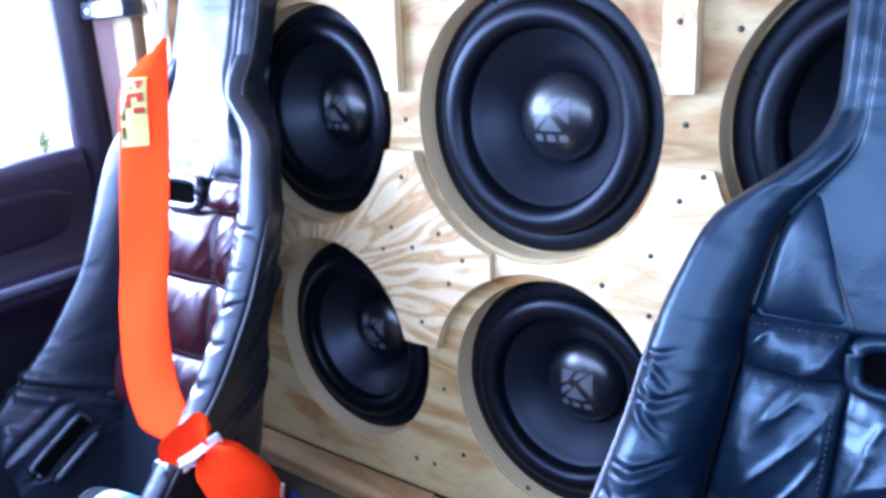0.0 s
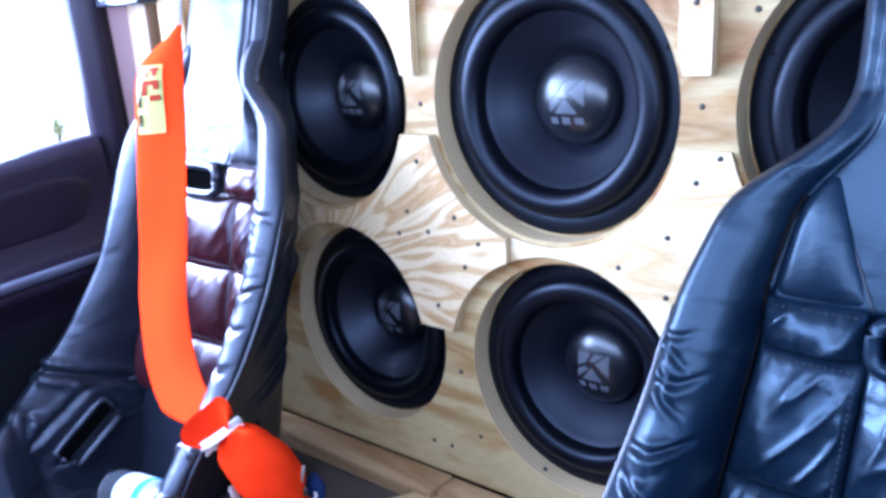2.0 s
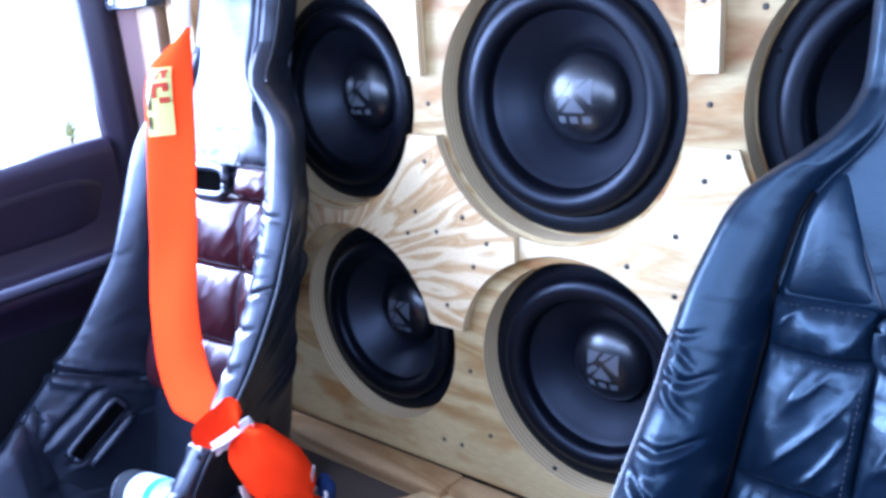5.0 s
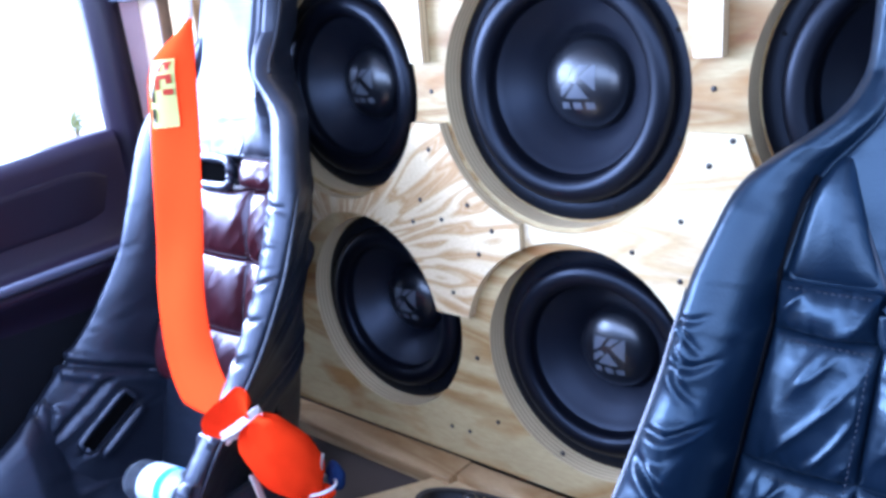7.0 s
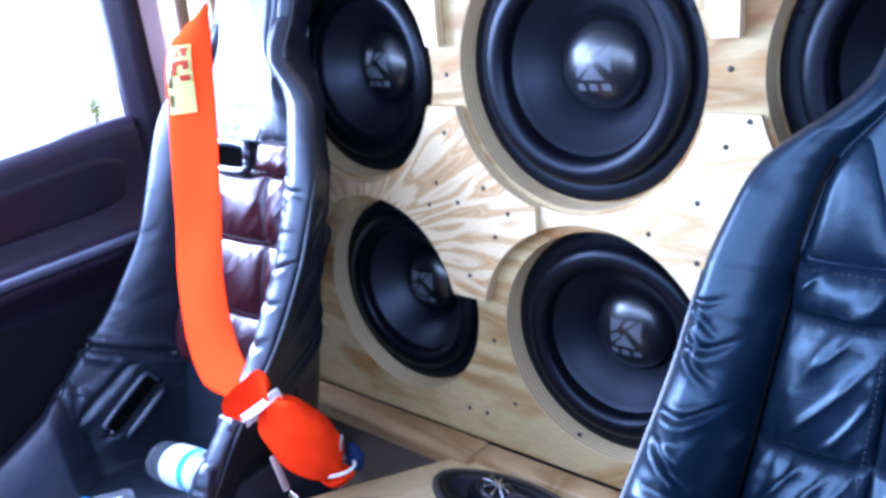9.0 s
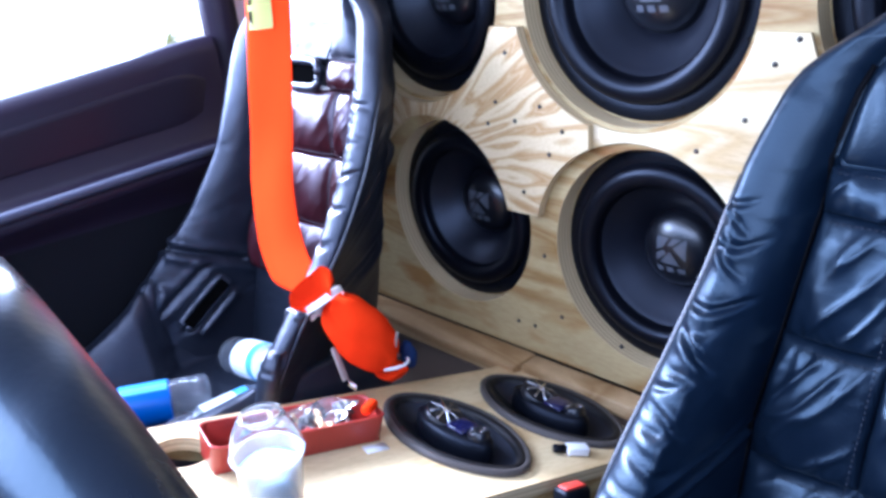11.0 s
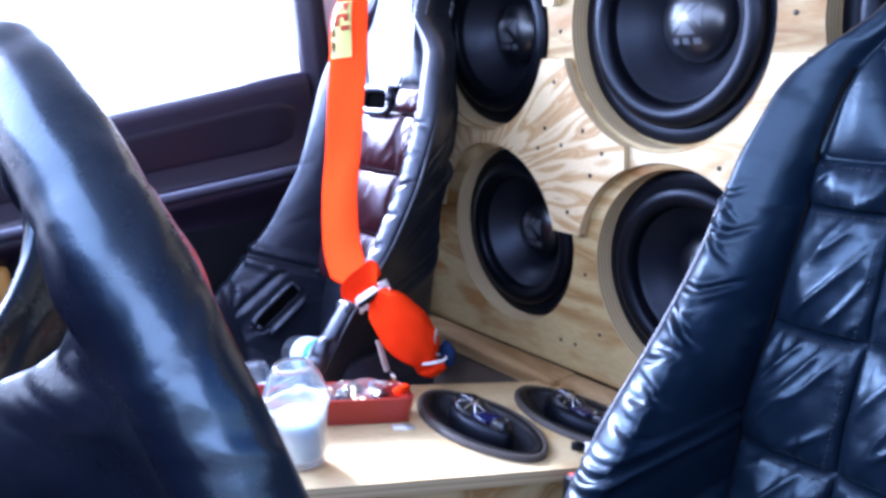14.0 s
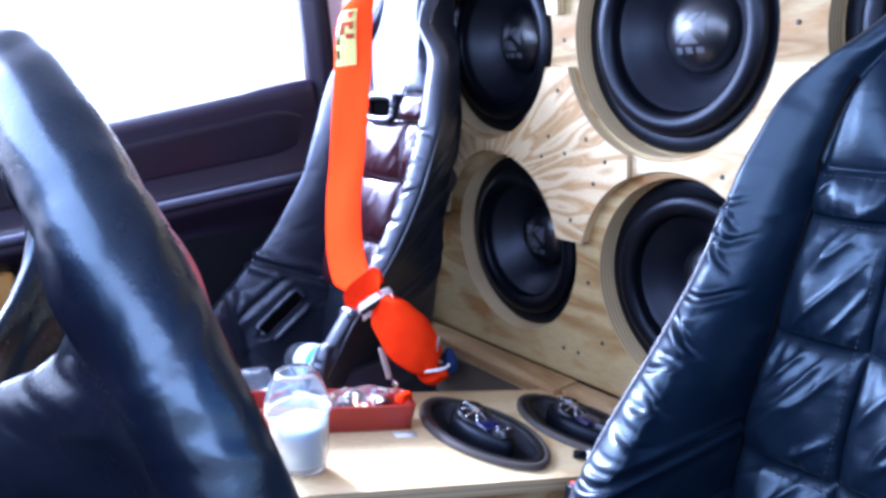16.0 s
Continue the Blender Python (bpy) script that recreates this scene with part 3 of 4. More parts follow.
            # crumpled outer edge, its creases slanting down towards the insert
            for k in range(11):
                folds.append((rng.uniform(0.55, 0.79), -rng.uniform(0.02, 0.09), rng.uniform(0.003, 0.0065), sgn, rng.uniform(0.35, 0.62), rng.uniform(0.9, 0.98), rng.uniform(0.0024, 0.004)))
        elif sgn > 0:
            # close puckers along the inner seam
            z = 0.60
            while z < 0.86:
                folds.append((z, rng.uniform(-0.01, 0.01), rng.uniform(0.001, 0.003), sgn, rng.uniform(0.0, 0.2), rng.uniform(0.5, 0.75), 0.0026))
                z += rng.uniform(0.009, 0.017)
        for k in range(9 if cx > 0 else 16):
            folds.append((rng.uniform(0.42, 0.78 + up), -rng.uniform(0.08, 0.24), (0.45 if cx > 0 else 1.2) * rng.uniform(0.004, 0.008), sgn, rng.uniform(1.05, 1.4), rng.uniform(1.8, 2.5), rng.uniform(0.004, 0.007)))
    # seams sewn into the inner face of the wings, as runs of (y, z)
    grooves = [((-0.345, 0.552), (-0.195, 0.488), 0.009), ((-0.392, 0.492), (-0.43, 0.38), 0.009), ((-0.268, 0.458), (-0.352, 0.401), 0.006), ((-0.300, 0.508), (-0.392, 0.446), 0.006)] if cx < 0 else []
    moves = []
    for row in rings:
        for k, v in enumerate(row):
            c = v.co
            f = k / 9.0
            share = ((f if f <= 11.5 else 23 - f) - 3) / 4
            wob = noise.noise(Vector((c.x * 30, c.z * 14, cx * 5)))
            d = 0.0016 * noise.noise(Vector((c.x * 11 + cx, c.z * 16 - c.y * 9, 4.0))) * max(0.0, min(1.0, share * 4))
            low = c.z - top - 0.03
            if abs(c.x) < 0.085 and 0.0 < low < 0.15 and c.y < -0.02:
                # upright gathers of the neck panel
                d += 0.007 * noise.noise(Vector((c.x * 42 + cx * 9 - c.x * low * 60, c.z * 7, 2.0))) * (1 - low / 0.15) * min(1.0, low / 0.02) * max(0.0, min(1.0, (0.036 + 0.2 * low - abs(c.x)) / 0.015))
            for z, tilt, depth, sgn, s0, s1, wide_f in folds:
                if sgn * c.x < 0 or not s0 - 0.05 < share < s1 + 0.05:
                    continue
                off = c.z - z - tilt * (1 - share) + 0.005 * wob
                if abs(off) > 0.035:
                    continue
                w = min(1.0, max(0.0, (share - s0) / 0.3)) * min(1.0, max(0.0, (s1 - share) / 0.15))
                d += w * depth * (0.45 * math.exp(-((off + 2.4 * wide_f) / (1.8 * wide_f)) ** 2) + 0.25 * math.exp(-((off - 2.2 * wide_f) / (1.6 * wide_f)) ** 2) - math.exp(-(off / wide_f) ** 2))
            if grooves and -0.1 < share < 0.98 and c.z < 0.6:
                for (ya, za), (yb, zb), depth in grooves:
                    run = ((c.y - ya) * (yb - ya) + (c.z - za) * (zb - za)) / ((yb - ya) ** 2 + (zb - za) ** 2)
                    if -0.05 < run < 1.05:
                        side = ((c.z - za) * (yb - ya) - (c.y - ya) * (zb - za)) / math.hypot(yb - ya, zb - za)
                        gather = 1 + 0.5 * noise.noise(Vector((run * 22, side * 20, 3.0)))
                        d += depth * (0.55 * gather * math.exp(-((abs(side) - 0.014) / 0.009) ** 2) - math.exp(-(side / 0.0045) ** 2))
            moves.append((v, v.normal * d))
    for v, d in moves:
        v.co += d
    bm.normal_update()
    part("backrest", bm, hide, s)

    def skin(x, z, lift=0.0):
        """The point of the front of the backrest at x, z."""
        front = section(z)[:8]
        return Vector((x, lerp_table(front, min(abs(x), front[-1][0])) - lift, z))

    # quilted pads
    def pad(x0, x1, z0, z1, rise=0.016, root=0.011):
        def fn(u, v):
            z = z0 + (z1 - z0) * v
            a, b = (e * broad(z) for e in (x0, x1))
            x = a + (b - a) * u
            e = max(0.0, min(1.0, 4 * u * (1 - u)) * min(1.0, 4 * v * (1 - v)))
            pucker = 0.0022 * noise.noise(Vector((x * 75 + cx * 9, z * 20, cx))) * (1 - 0.5 * e) + 0.0025 * noise.noise(Vector((x * 28 + z * 22, z * 16 - x * 9, 7 + cx)))
            slant = (0.0065 if cx > 0 else 0.0016) * ((1 - abs(noise.noise(Vector(((x - 0.8 * z) * 34 + cx * 5, (z + x) * 7, cx))))) ** 5 - 0.35) * min(1.0, 2 * e)
            gather = 0.004 * noise.noise(Vector((x * 120, z * 8, cx + 3))) * math.exp(-min(v, 1 - v) * (z1 - z0) / 0.016) + 0.002 * noise.noise(Vector((x * 8, z * 110, cx + 5))) * math.exp(-min(u, 1 - u) * (b - a) / 0.014)
            return (x, pad_y(z) + root - (rise + root) * e ** (0.42 if cx > 0 else 0.34) - (pucker + gather) * (1.0 if cx > 0 else 0.35) * min(1.0, 6 * e) - slant, z)
        part("insert_panel", grid_bm(fn, 44, 44)[0], LEATHER_PAD if cx > 0 else LEATHER_REDDENED, s)

    for z0, z1 in zip(rows, rows[1:]):
        for x0, x1 in ((-0.1385, -col), (-col, col), (col, 0.1385)):
            pad(x0, x1, z0, z1)
    for x0, x1 in ((-0.1385, -0.052), (0.052, 0.1385)):
        pad(x0, x1, top, top + 0.045, 0.014, 0.010)

    def shoulder_pad(sgn):
        """The panel between the slanting neck seam and the bolster."""
        def fn(u, v):
            z = top + 0.045 + 0.11 * v
            inner = 0.052 + 0.038 * v
            outer = max(inner + 0.006, 0.136 * min(lerp_table(wide, z), 0.222) / 0.216)
            x = sgn * (inner + (outer - inner) * u)
            e = max(0.0, min(1.0, 4 * u * (1 - u)) * min(1.0, 4 * v * (1 - v)))
            crease = 0.0016 * noise.noise(Vector((x * 60, z * 14, cx)))
            return skin(x, z, 0.015 * e ** 0.5 - 0.003 + crease * min(1.0, 4 * e))
        part("insert_panel", grid_bm(fn, 28, 28)[0], hide, s)

    shoulder_pad(-1)
    shoulder_pad(1)

    # stitching beside the seams
    def stitches(points, step=0.006, size=0.0007):
        bm = bmesh.new()
        for a, b in zip(points, points[1:]):
            d = (b - a) / max(1, round((b - a).length / step))
            for k in range(max(1, round((b - a).length / step))):
                tube_bm([a + d * (k + 0.15), a + d * (k + 0.75)], size, 4, bm)
        part("stitching", bm, STITCH, s)

    for z in (*rows[1:], top + 0.045):
        for x0, x1 in ((-0.128, -col - 0.008), (col + 0.008, 0.128)):
            stitches([Vector((x, pad_y(z) - 0.0075, z - 0.0045)) for x in (x0, x1)])
    for sgn in (-1, 1):
        stitches([Vector((sgn * (col + 0.005) * broad(z), pad_y(z) - 0.0085, z)) for z in (rows[0], rows[1], rows[2], rows[3])])

    # seams between the insert and the bolsters, black tubes in place of groove shade
    for sgn in (-1, 1):
        run = [Vector((sgn * (section(z)[3][0] + 0.002), section(z)[3][1] - 0.003, z)) for z in (rows[0] + (top + 0.135 - rows[0]) * q / 24 for q in range(25))]
        part("seam", tube_bm(run, 0.0028, 6), GROOVE_SHADE, s)

    # slanting seams of the neck panel, seams along the insert
    for sgn in (-1, 1):
        seam = smooth_path([skin(sgn * x, top + d, 0.0006) for x, d in ((0.092, 0.15), (0.078, 0.11), (0.064, 0.078), (0.05, 0.046))], 6)
        part("piping", tube_bm(seam, 0.0014, 6), STITCH, s)
        rim_line = smooth_path([(sgn * (section(z)[7][0] + 0.0015) + (trim(z) * 0.95 if sgn < 0 else 0.0), section(z)[7][1] + 0.002, z) for z in (0.45, 0.53, 0.62, 0.70, 0.75, 0.79 + 0.8 * up)], 6)
        part("piping", tube_bm(rim_line, [0.0032 * min(1.0, 0.15 + min(k, len(rim_line) - 1 - k) / 7) for k in range(len(rim_line))], 6), PIPING, s)

    if cx < 0:
        for sgn in (-1, 1):
            edge = smooth_path([(sgn * (section(z)[7][0] + 0.001), section(z)[7][1] - 0.004, z) for z in (0.985, 1.0, 1.03, 1.07, 1.11, 1.15)], 6)
            part("piping", tube_bm(edge, 0.0026, 6), PIPING, s)

    # harness slot with a padded rim
    z = top + 0.022
    loop = [Vector((0.045 * math.copysign(abs(math.cos(a)) ** 0.45, math.cos(a)), pad_y(z + 0.02 * math.sin(a)) - 0.01, z + 0.021 * math.copysign(abs(math.sin(a)) ** 0.6, math.sin(a)))) for a in (2 * math.pi * k / 36 for k in range(37))]
    slot = part("harness_slot", tube_bm(loop, 0.0075, 8), hide, s)
    # flat black sheet over the shell, painted shade instead of a real hole
    part("opening", grid_bm(lambda u, v: (0.088 * (u - 0.5), pad_y(z) - 0.006 + 0.01 * (v - 0.5), z + 0.04 * (v - 0.5)), 2, 2)[0], SLOT_SHADE, slot)

    # cushion with raised thigh bolsters
    def cushion_fn(u, v):
        x, y = -0.215 + 0.43 * u, -0.78 + 0.58 * v
        ax = abs(x)
        top = 0.375 - 0.05 * v
        clear = 0.045 * max(0.0, min(1.0, (v - 0.58) / 0.1)) if cx < 0 else 0.0
        side = max(0.0, min(1.0, (ax - 0.115 - clear) / (0.06 - 0.5 * clear)))
        tall = 0.01 + 0.35 * min(v, 0.72) ** 2 if cx < 0 and x < 0 else 0.075 + 0.06 * v * v
        rise = side * side * (3 - 2 * side) * tall
        if ax > 0.195:
            rise -= (ax - 0.195) * 2.5
        front = max(0.0, 0.08 - v) / 0.08
        crease = 0.0022 * noise.noise(Vector((x * 26, y * 9 + x * 12, 5 + cx))) - 0.007 * math.exp(-((y + 0.41 - 0.05 * (ax - 0.16)) / 0.005) ** 2) * side + 0.003 * math.exp(-((abs(y + 0.41) - 0.017) / 0.012) ** 2) * side
        return (x, y, top + rise - 0.05 * front * front + crease)
    bm, vs = grid_bm(cushion_fn, 60, 130)
    border = [e for e in bm.edges if e.is_boundary]
    got = bmesh.ops.extrude_edge_only(bm, edges=border)
    for v in (g for g in got["geom"] if isinstance(g, bmesh.types.BMVert)):
        v.co.z = 0.12
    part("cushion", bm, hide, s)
    for sgn in (-1, 1) if cx < 0 else ():
        # padded belt slot in the wing
        mid, n = Vector((sgn * 0.153, -0.316, 0.446)), Vector((-sgn * 0.95, -0.22, 0.2)).normalized()
        along = Vector((0.0, -0.82, -0.56))
        along = (along - n * along.dot(n)).normalized()
        wide_way = n.cross(along)

        def around(half_a, half_b, lift, p=0.3):
            return [mid + n * lift + along * half_a * math.copysign(abs(math.cos(a)) ** p, math.cos(a)) + wide_way * half_b * math.copysign(abs(math.sin(a)) ** p, math.sin(a)) for a in (2 * math.pi * k / 32 for k in range(33))]
        rimmed = part("belt_slot", tube_bm(around(0.054, 0.0125, -0.003), 0.007, 10), hide, s)
        # black sheet in place of the slot's shaded inside
        part("opening", grid_bm(lambda u, v: mid + n * 0.009 + along * 0.102 * (u - 0.5) + wide_way * 0.02 * (v - 0.5), 2, 2)[0], SLOT_SHADE, rimmed)
        lower = [mid + wide_way * (0.03 if wide_way.z < 0 else -0.03) + along * d + n * 0.001 for d in (-0.05, -0.03, 0, 0.03, 0.05)]
        part("ridge", tube_bm(smooth_path(lower, 5), [0.004 + 0.005 * math.sin(math.pi * k / 20) ** 0.5 for k in range(21)], 10), hide, rimmed, "padded leather ridge")
    part("base", box_bm((-0.19, -0.72, 0.02), (0.19, -0.2, 0.13), 0.01), TRIM, s)
    return s


SEAT_P, SEAT_D = -0.53, 0.455
seat(SEAT_P, "passenger_seat", "black leather racing bucket seat, quilted insert tinted maroon for a red reflection, orange harness over it", 0.06, 0.15, 0.096, 0.42, 1.06)
seat(SEAT_D, "driver_seat", "black leather racing bucket seat with wrinkled bolsters")

# ---- cabin shell ----
DX = -0.84
door = empty("passenger_door", (DX, 0, 0), "dark plastic passenger door with armrest and open window", "door")


def door_section(y):
    """Inner face of the door from the floor to the belt line, as (depth, height)."""
    belt = 0.89 + 0.13 * min(0.0, y + 0.14)
    return [(0.03, 0.05), (0.035, 0.3), (0.03, 0.52), (0.04, 0.60), (0.045, 0.645), (0.08, 0.672), (0.088, 0.69), (0.05, 0.705), (0.02, 0.715), (0.015, belt - 0.06), (0.012, belt - 0.025), (0.0, belt), (-0.03, belt + 0.002), (-0.05, belt - 0.01)]


bm, vs = grid_bm(lambda u, v: (0, 0, 0), 13, 40)
for j, row in enumerate(vs):
    y = -1.5 + 1.37 * j / 40
    for i, v in enumerate(row):
        d, h = door_section(y)[i]
        h += 0.07 * (y + 0.16) if 4 <= i <= 8 else 0.0
        v.co = (d, y, h)
bm.faces.ensure_lookup_table()
# faces below the armrest take the black copy in place of shade
for f in bm.faces:
    f.material_index = 1 if f.calc_center_median().z < 0.62 + 0.07 * (f.calc_center_median().y + 0.16) else 0
part("panel", bm, [DOOR, DOOR_LOW], door)
part("armrest_strip", tube_bm([(0.088, -1.4 + 0.125 * k, 0.704 + 0.07 * (-1.4 + 0.125 * k + 0.16)) for k in range(11)], 0.009, 8), TRIM, door)


def insert_fn(u, v):
    """Padded insert of the door between the armrest and the belt line."""
    y = -1.42 + 1.255 * u
    lo, hi = 0.742 + 0.07 * (y + 0.16), 0.845 + 0.13 * min(0.0, y + 0.14)
    round_end = max(0.0, (u - 0.93) / 0.07)
    mid = (lo + hi) / 2
    half = (hi - lo) / 2 * math.sqrt(max(0.0, 1 - 0.75 * round_end ** 2))
    edge = min(1.0, 12 * min(v, 1 - v), 30 * (1 - u) + 0.01)
    return (0.0155 + 0.004 * math.sqrt(max(0.0, edge)), y, mid + half * (2 * v - 1))


part("insert_panel", grid_bm(insert_fn, 60, 16)[0], DOOR_RED_SHEEN, door, "padded dark door insert")
# Made-up patch for an unknown yellow thing, placed to fit the camera's view.
part("yellow_patch", box_bm((0.028, -0.87, 0.50), (0.052, -0.757, 0.60), 0.012), AMBER, door, "unidentified amber patch, placed to fit the view")
# pillar behind the window
pillar = empty("door_pillar", (DX, 0, 0), "dark grey door pillar beside the window", "pillar", kind="structure")
bm = bmesh.new()
tube_bm([(-0.02, -0.094 - 0.04 * (z - 0.89), z) for z in (0.5, 0.7, 0.89, 1.0, 1.15, 1.35)], 0.018, 10, bm, 2.0)
part("window_frame", bm, DOOR, pillar)
part("trim", box_bm((-0.06, -0.094, 0.0), (-0.004, -0.078, 1.36), 0.007), TRIM, pillar)
simple_box("wall_side", (DX - 0.05, -0.077, 0.0), (DX - 0.02, 0.049, 1.36), PINK, "pink insulation panel beside the pillar", "wall", "structure")
simple_box("wall_side_rear", (DX - 0.05, 0.05, 0.0), (DX - 0.02, 1.0, 1.36), TRIM, "dark side wall of the cargo area", "wall", "structure")
simple_box("roof", (-0.92, -1.0, 1.345), (0.92, 1.0, 1.375), LINER, "grey cloth headliner", "ceiling", "structure")
simple_box("wall_back", (-0.92, 1.0, 0.0), (0.92, 1.03, 1.36), TRIM, "closed rear of the vehicle", "wall", "structure")
simple_box("wall_driver_side", (0.85, -0.03, 0.0), (0.88, 1.0, 1.36), TRIM, "dark side wall behind the driver door", "wall", "structure")
# Unseen dashboard and block above it, sized to stop low sky light.
simple_box("dashboard", (-0.85, -1.75, 0.0), (0.86, -1.22, 0.86), DOOR, "unseen dark plastic dashboard, enlarged to stop low sky light", "dashboard", "structure", 0.05)
simple_box("sky_light_block", (0.08, -1.5, 0.86), (0.60, -1.12, 0.96), DOOR, "unseen dark block on the dashboard, added to stop low sky light", "instrument hood", "structure", 0.03)
simple_box("wooden_post", (-0.805, -0.06, 0.362), (-0.745, -0.005, 1.34), POST, "pale upright pine post behind the passenger seat, darkened to offset the window lamp", "post")
simple_box("wooden_post", (-0.735, -0.045, 0.362), (-0.665, -0.004, 1.34), PLANK, "reddish upright board behind the passenger seat", "post")

# Unseen door panel, added to block light from the driver side.
dd = empty("driver_door", (0.88, 0, 0), "unseen dark driver door with open window, added to block light", "door")
bm, vs = grid_bm(lambda u, v: (0, 0, 0), 13, 40)
for j, row in enumerate(vs):
    y = -1.5 + 1.47 * j / 40
    for i, v in enumerate(row):
        d, h = door_section(y)[i]
        v.co = (-0.5 * d, y, h - 0.06)
part("panel", bm, DOOR, dd)

# ground outside
gm = plastic("pale_gravel", (0.55, 0.53, 0.48), 0.95, 8.0, 0.5)
g, _ = grid_bm(lambda u, v: (-400 + 800 * u, -400 + 800 * v, -0.45), 8, 8)
tagged(part("ground", g, gm, label="pale sunlit ground outside the vehicle"), category="ground", kind="structure")

# glowing sheet added for the overexposed view outside the passenger window
far = mat("window_glow", (0, 0, 0), 1.0)
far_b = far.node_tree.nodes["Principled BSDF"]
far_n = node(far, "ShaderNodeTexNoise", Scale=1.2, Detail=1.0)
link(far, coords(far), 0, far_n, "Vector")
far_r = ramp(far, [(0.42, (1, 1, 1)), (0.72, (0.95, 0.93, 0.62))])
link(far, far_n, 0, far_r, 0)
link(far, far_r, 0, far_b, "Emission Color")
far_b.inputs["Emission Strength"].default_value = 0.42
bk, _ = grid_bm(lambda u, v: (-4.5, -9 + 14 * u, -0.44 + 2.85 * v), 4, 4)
tagged(part("backdrop", bk, far, label="glowing sheet standing in for the overexposed view outside the window"), category="backdrop", kind="structure")

# shrub for a faint yellow-green spot outside, placed to fit the camera's view
# Leaf colour raised in place of light through the leaves.
LEAF = mat("lightened_yellow_leaf", (0.55, 0.54, 0.14), 0.7)
shrub = empty("shrub", (-4.3, 1.463, -0.45), "small shrub standing in for a faint yellow-green spot outside", "shrub")
grow = random.Random(8)
bm = bmesh.new()
for k in range(5):
    tube_bm([(0, 0, 0), (grow.uniform(-0.03, 0.03), grow.uniform(-0.03, 0.03), 0.5), (grow.uniform(-0.02, 0.02), grow.uniform(-0.02, 0.02), 1.0)], [0.006, 0.005, 0.003], 5, bm)
part("stem", bm, PLANK, shrub)
bm = bmesh.new()
for k in range(220):
    c = Vector((grow.gauss(0, 0.02), grow.gauss(0, 0.022), 1.0 + grow.gauss(0, 0.045)))
    a, b = (Vector((grow.gauss(0, 1), grow.gauss(0, 1), grow.gauss(0, 1))).normalized() * 0.016 for _ in range(2))
    bm.faces.new([bm.verts.new(p) for p in (c - a, c + b * 0.4, c + a, c - b * 0.4)])
part("crown", bm, LEAF, shrub, smooth=False)

# ---- steering wheel ----
WHEEL = Matrix.Translation((0.3595, -0.8226, 0.765)) @ Matrix.Rotation(radians(-5.1), 4, "Z") @ Matrix.Rotation(radians(14.2), 4, "X")
wheel = empty("steering_wheel", label="dark leather-wrapped steering wheel", category="steering wheel")
wheel.matrix_world = WHEEL
def rim_fn(u, v):
    a, t = 2 * math.pi * v, 2 * math.pi * u
    deg = math.degrees(a) % 360
    grip = 0.003 * (math.exp(-((deg - 38) / 7) ** 2) + math.exp(-((deg - 142) / 7) ** 2))
    wrap = -0.0012 * (math.exp(-((deg - 47) / 0.8) ** 2) + math.exp(-((deg - 133) / 0.8) ** 2))
    r = 0.0212 + wrap + grip * (1.6 if math.cos(t) < 0 else 0.4)
    return ((0.1794 + r * math.cos(t)) * math.cos(a), 0.9 * r * math.sin(t), (0.1794 + r * math.cos(t)) * math.sin(a))


rim_bm, _ = grid_bm(rim_fn, 24, 240, True)
bmesh.ops.remove_doubles(rim_bm, verts=rim_bm.verts[:], dist=1e-5)
part("rim", rim_bm, LEATHER_DARK, wheel)
part("hub", turned([(0, -0.055), (0.04, -0.057), (0.056, -0.066), (0.056, -0.082), (0.04, -0.094), (0, -0.096)], 32), BASKET, wheel)


def spoke(mid):
    """A web that flares from the hub into the rim."""
    def fn(u, v):
        rad = 0.05 + 0.125 * v
        half = lerp_table([(0.0, 0.055), (0.35, 0.05), (0.55, 0.054), (0.7, 0.066), (0.82, 0.088), (0.92, 0.112), (1.0, 0.135)], v)
        t = 2 * math.pi * u
        off = half * math.cos(t)
        thick = 0.013 + 0.006 * v
        ang = radians(mid) + off / max(rad, 0.06)
        return (rad * math.cos(ang), -0.074 * (1 - v) ** 1.35 + thick * math.sin(t), rad * math.sin(ang))
    return grid_bm(fn, 28, 24, True)[0]


for a in (17, 163, 270):
    part("spoke", spoke(a), LEATHER_DARK, wheel)
# Near-black, dull column colour stands in for shade under the dashboard.
part("column", tube_bm([(0, -0.09, 0), (0, -0.12, 0), (0, -0.25, -0.02), (0, -0.5, -0.05)], [0.03, 0.026, 0.026, 0.026], 16), MATTE, wheel)


# ---- oval speakers in the console ----
def oval(profile, rx, ry, steps=56):
    """A shape like turned(), but oval and lying flat: (inset, height) pairs."""
    bm = bmesh.new()
    rings = []
    for d, h in profile:
        rings.append([bm.verts.new(((rx - d) * math.cos(a), (ry - d) * math.sin(a) * (1.03 - 0.16 * math.cos(a) ** 2), h)) for a in (2 * math.pi * k / steps for k in range(steps))])
    for a, b in zip(rings, rings[1:]):
        for k in range(steps):
            bm.faces.new((a[k], a[(k + 1) % steps], b[(k + 1) % steps], b[k]))
    return bm, rings


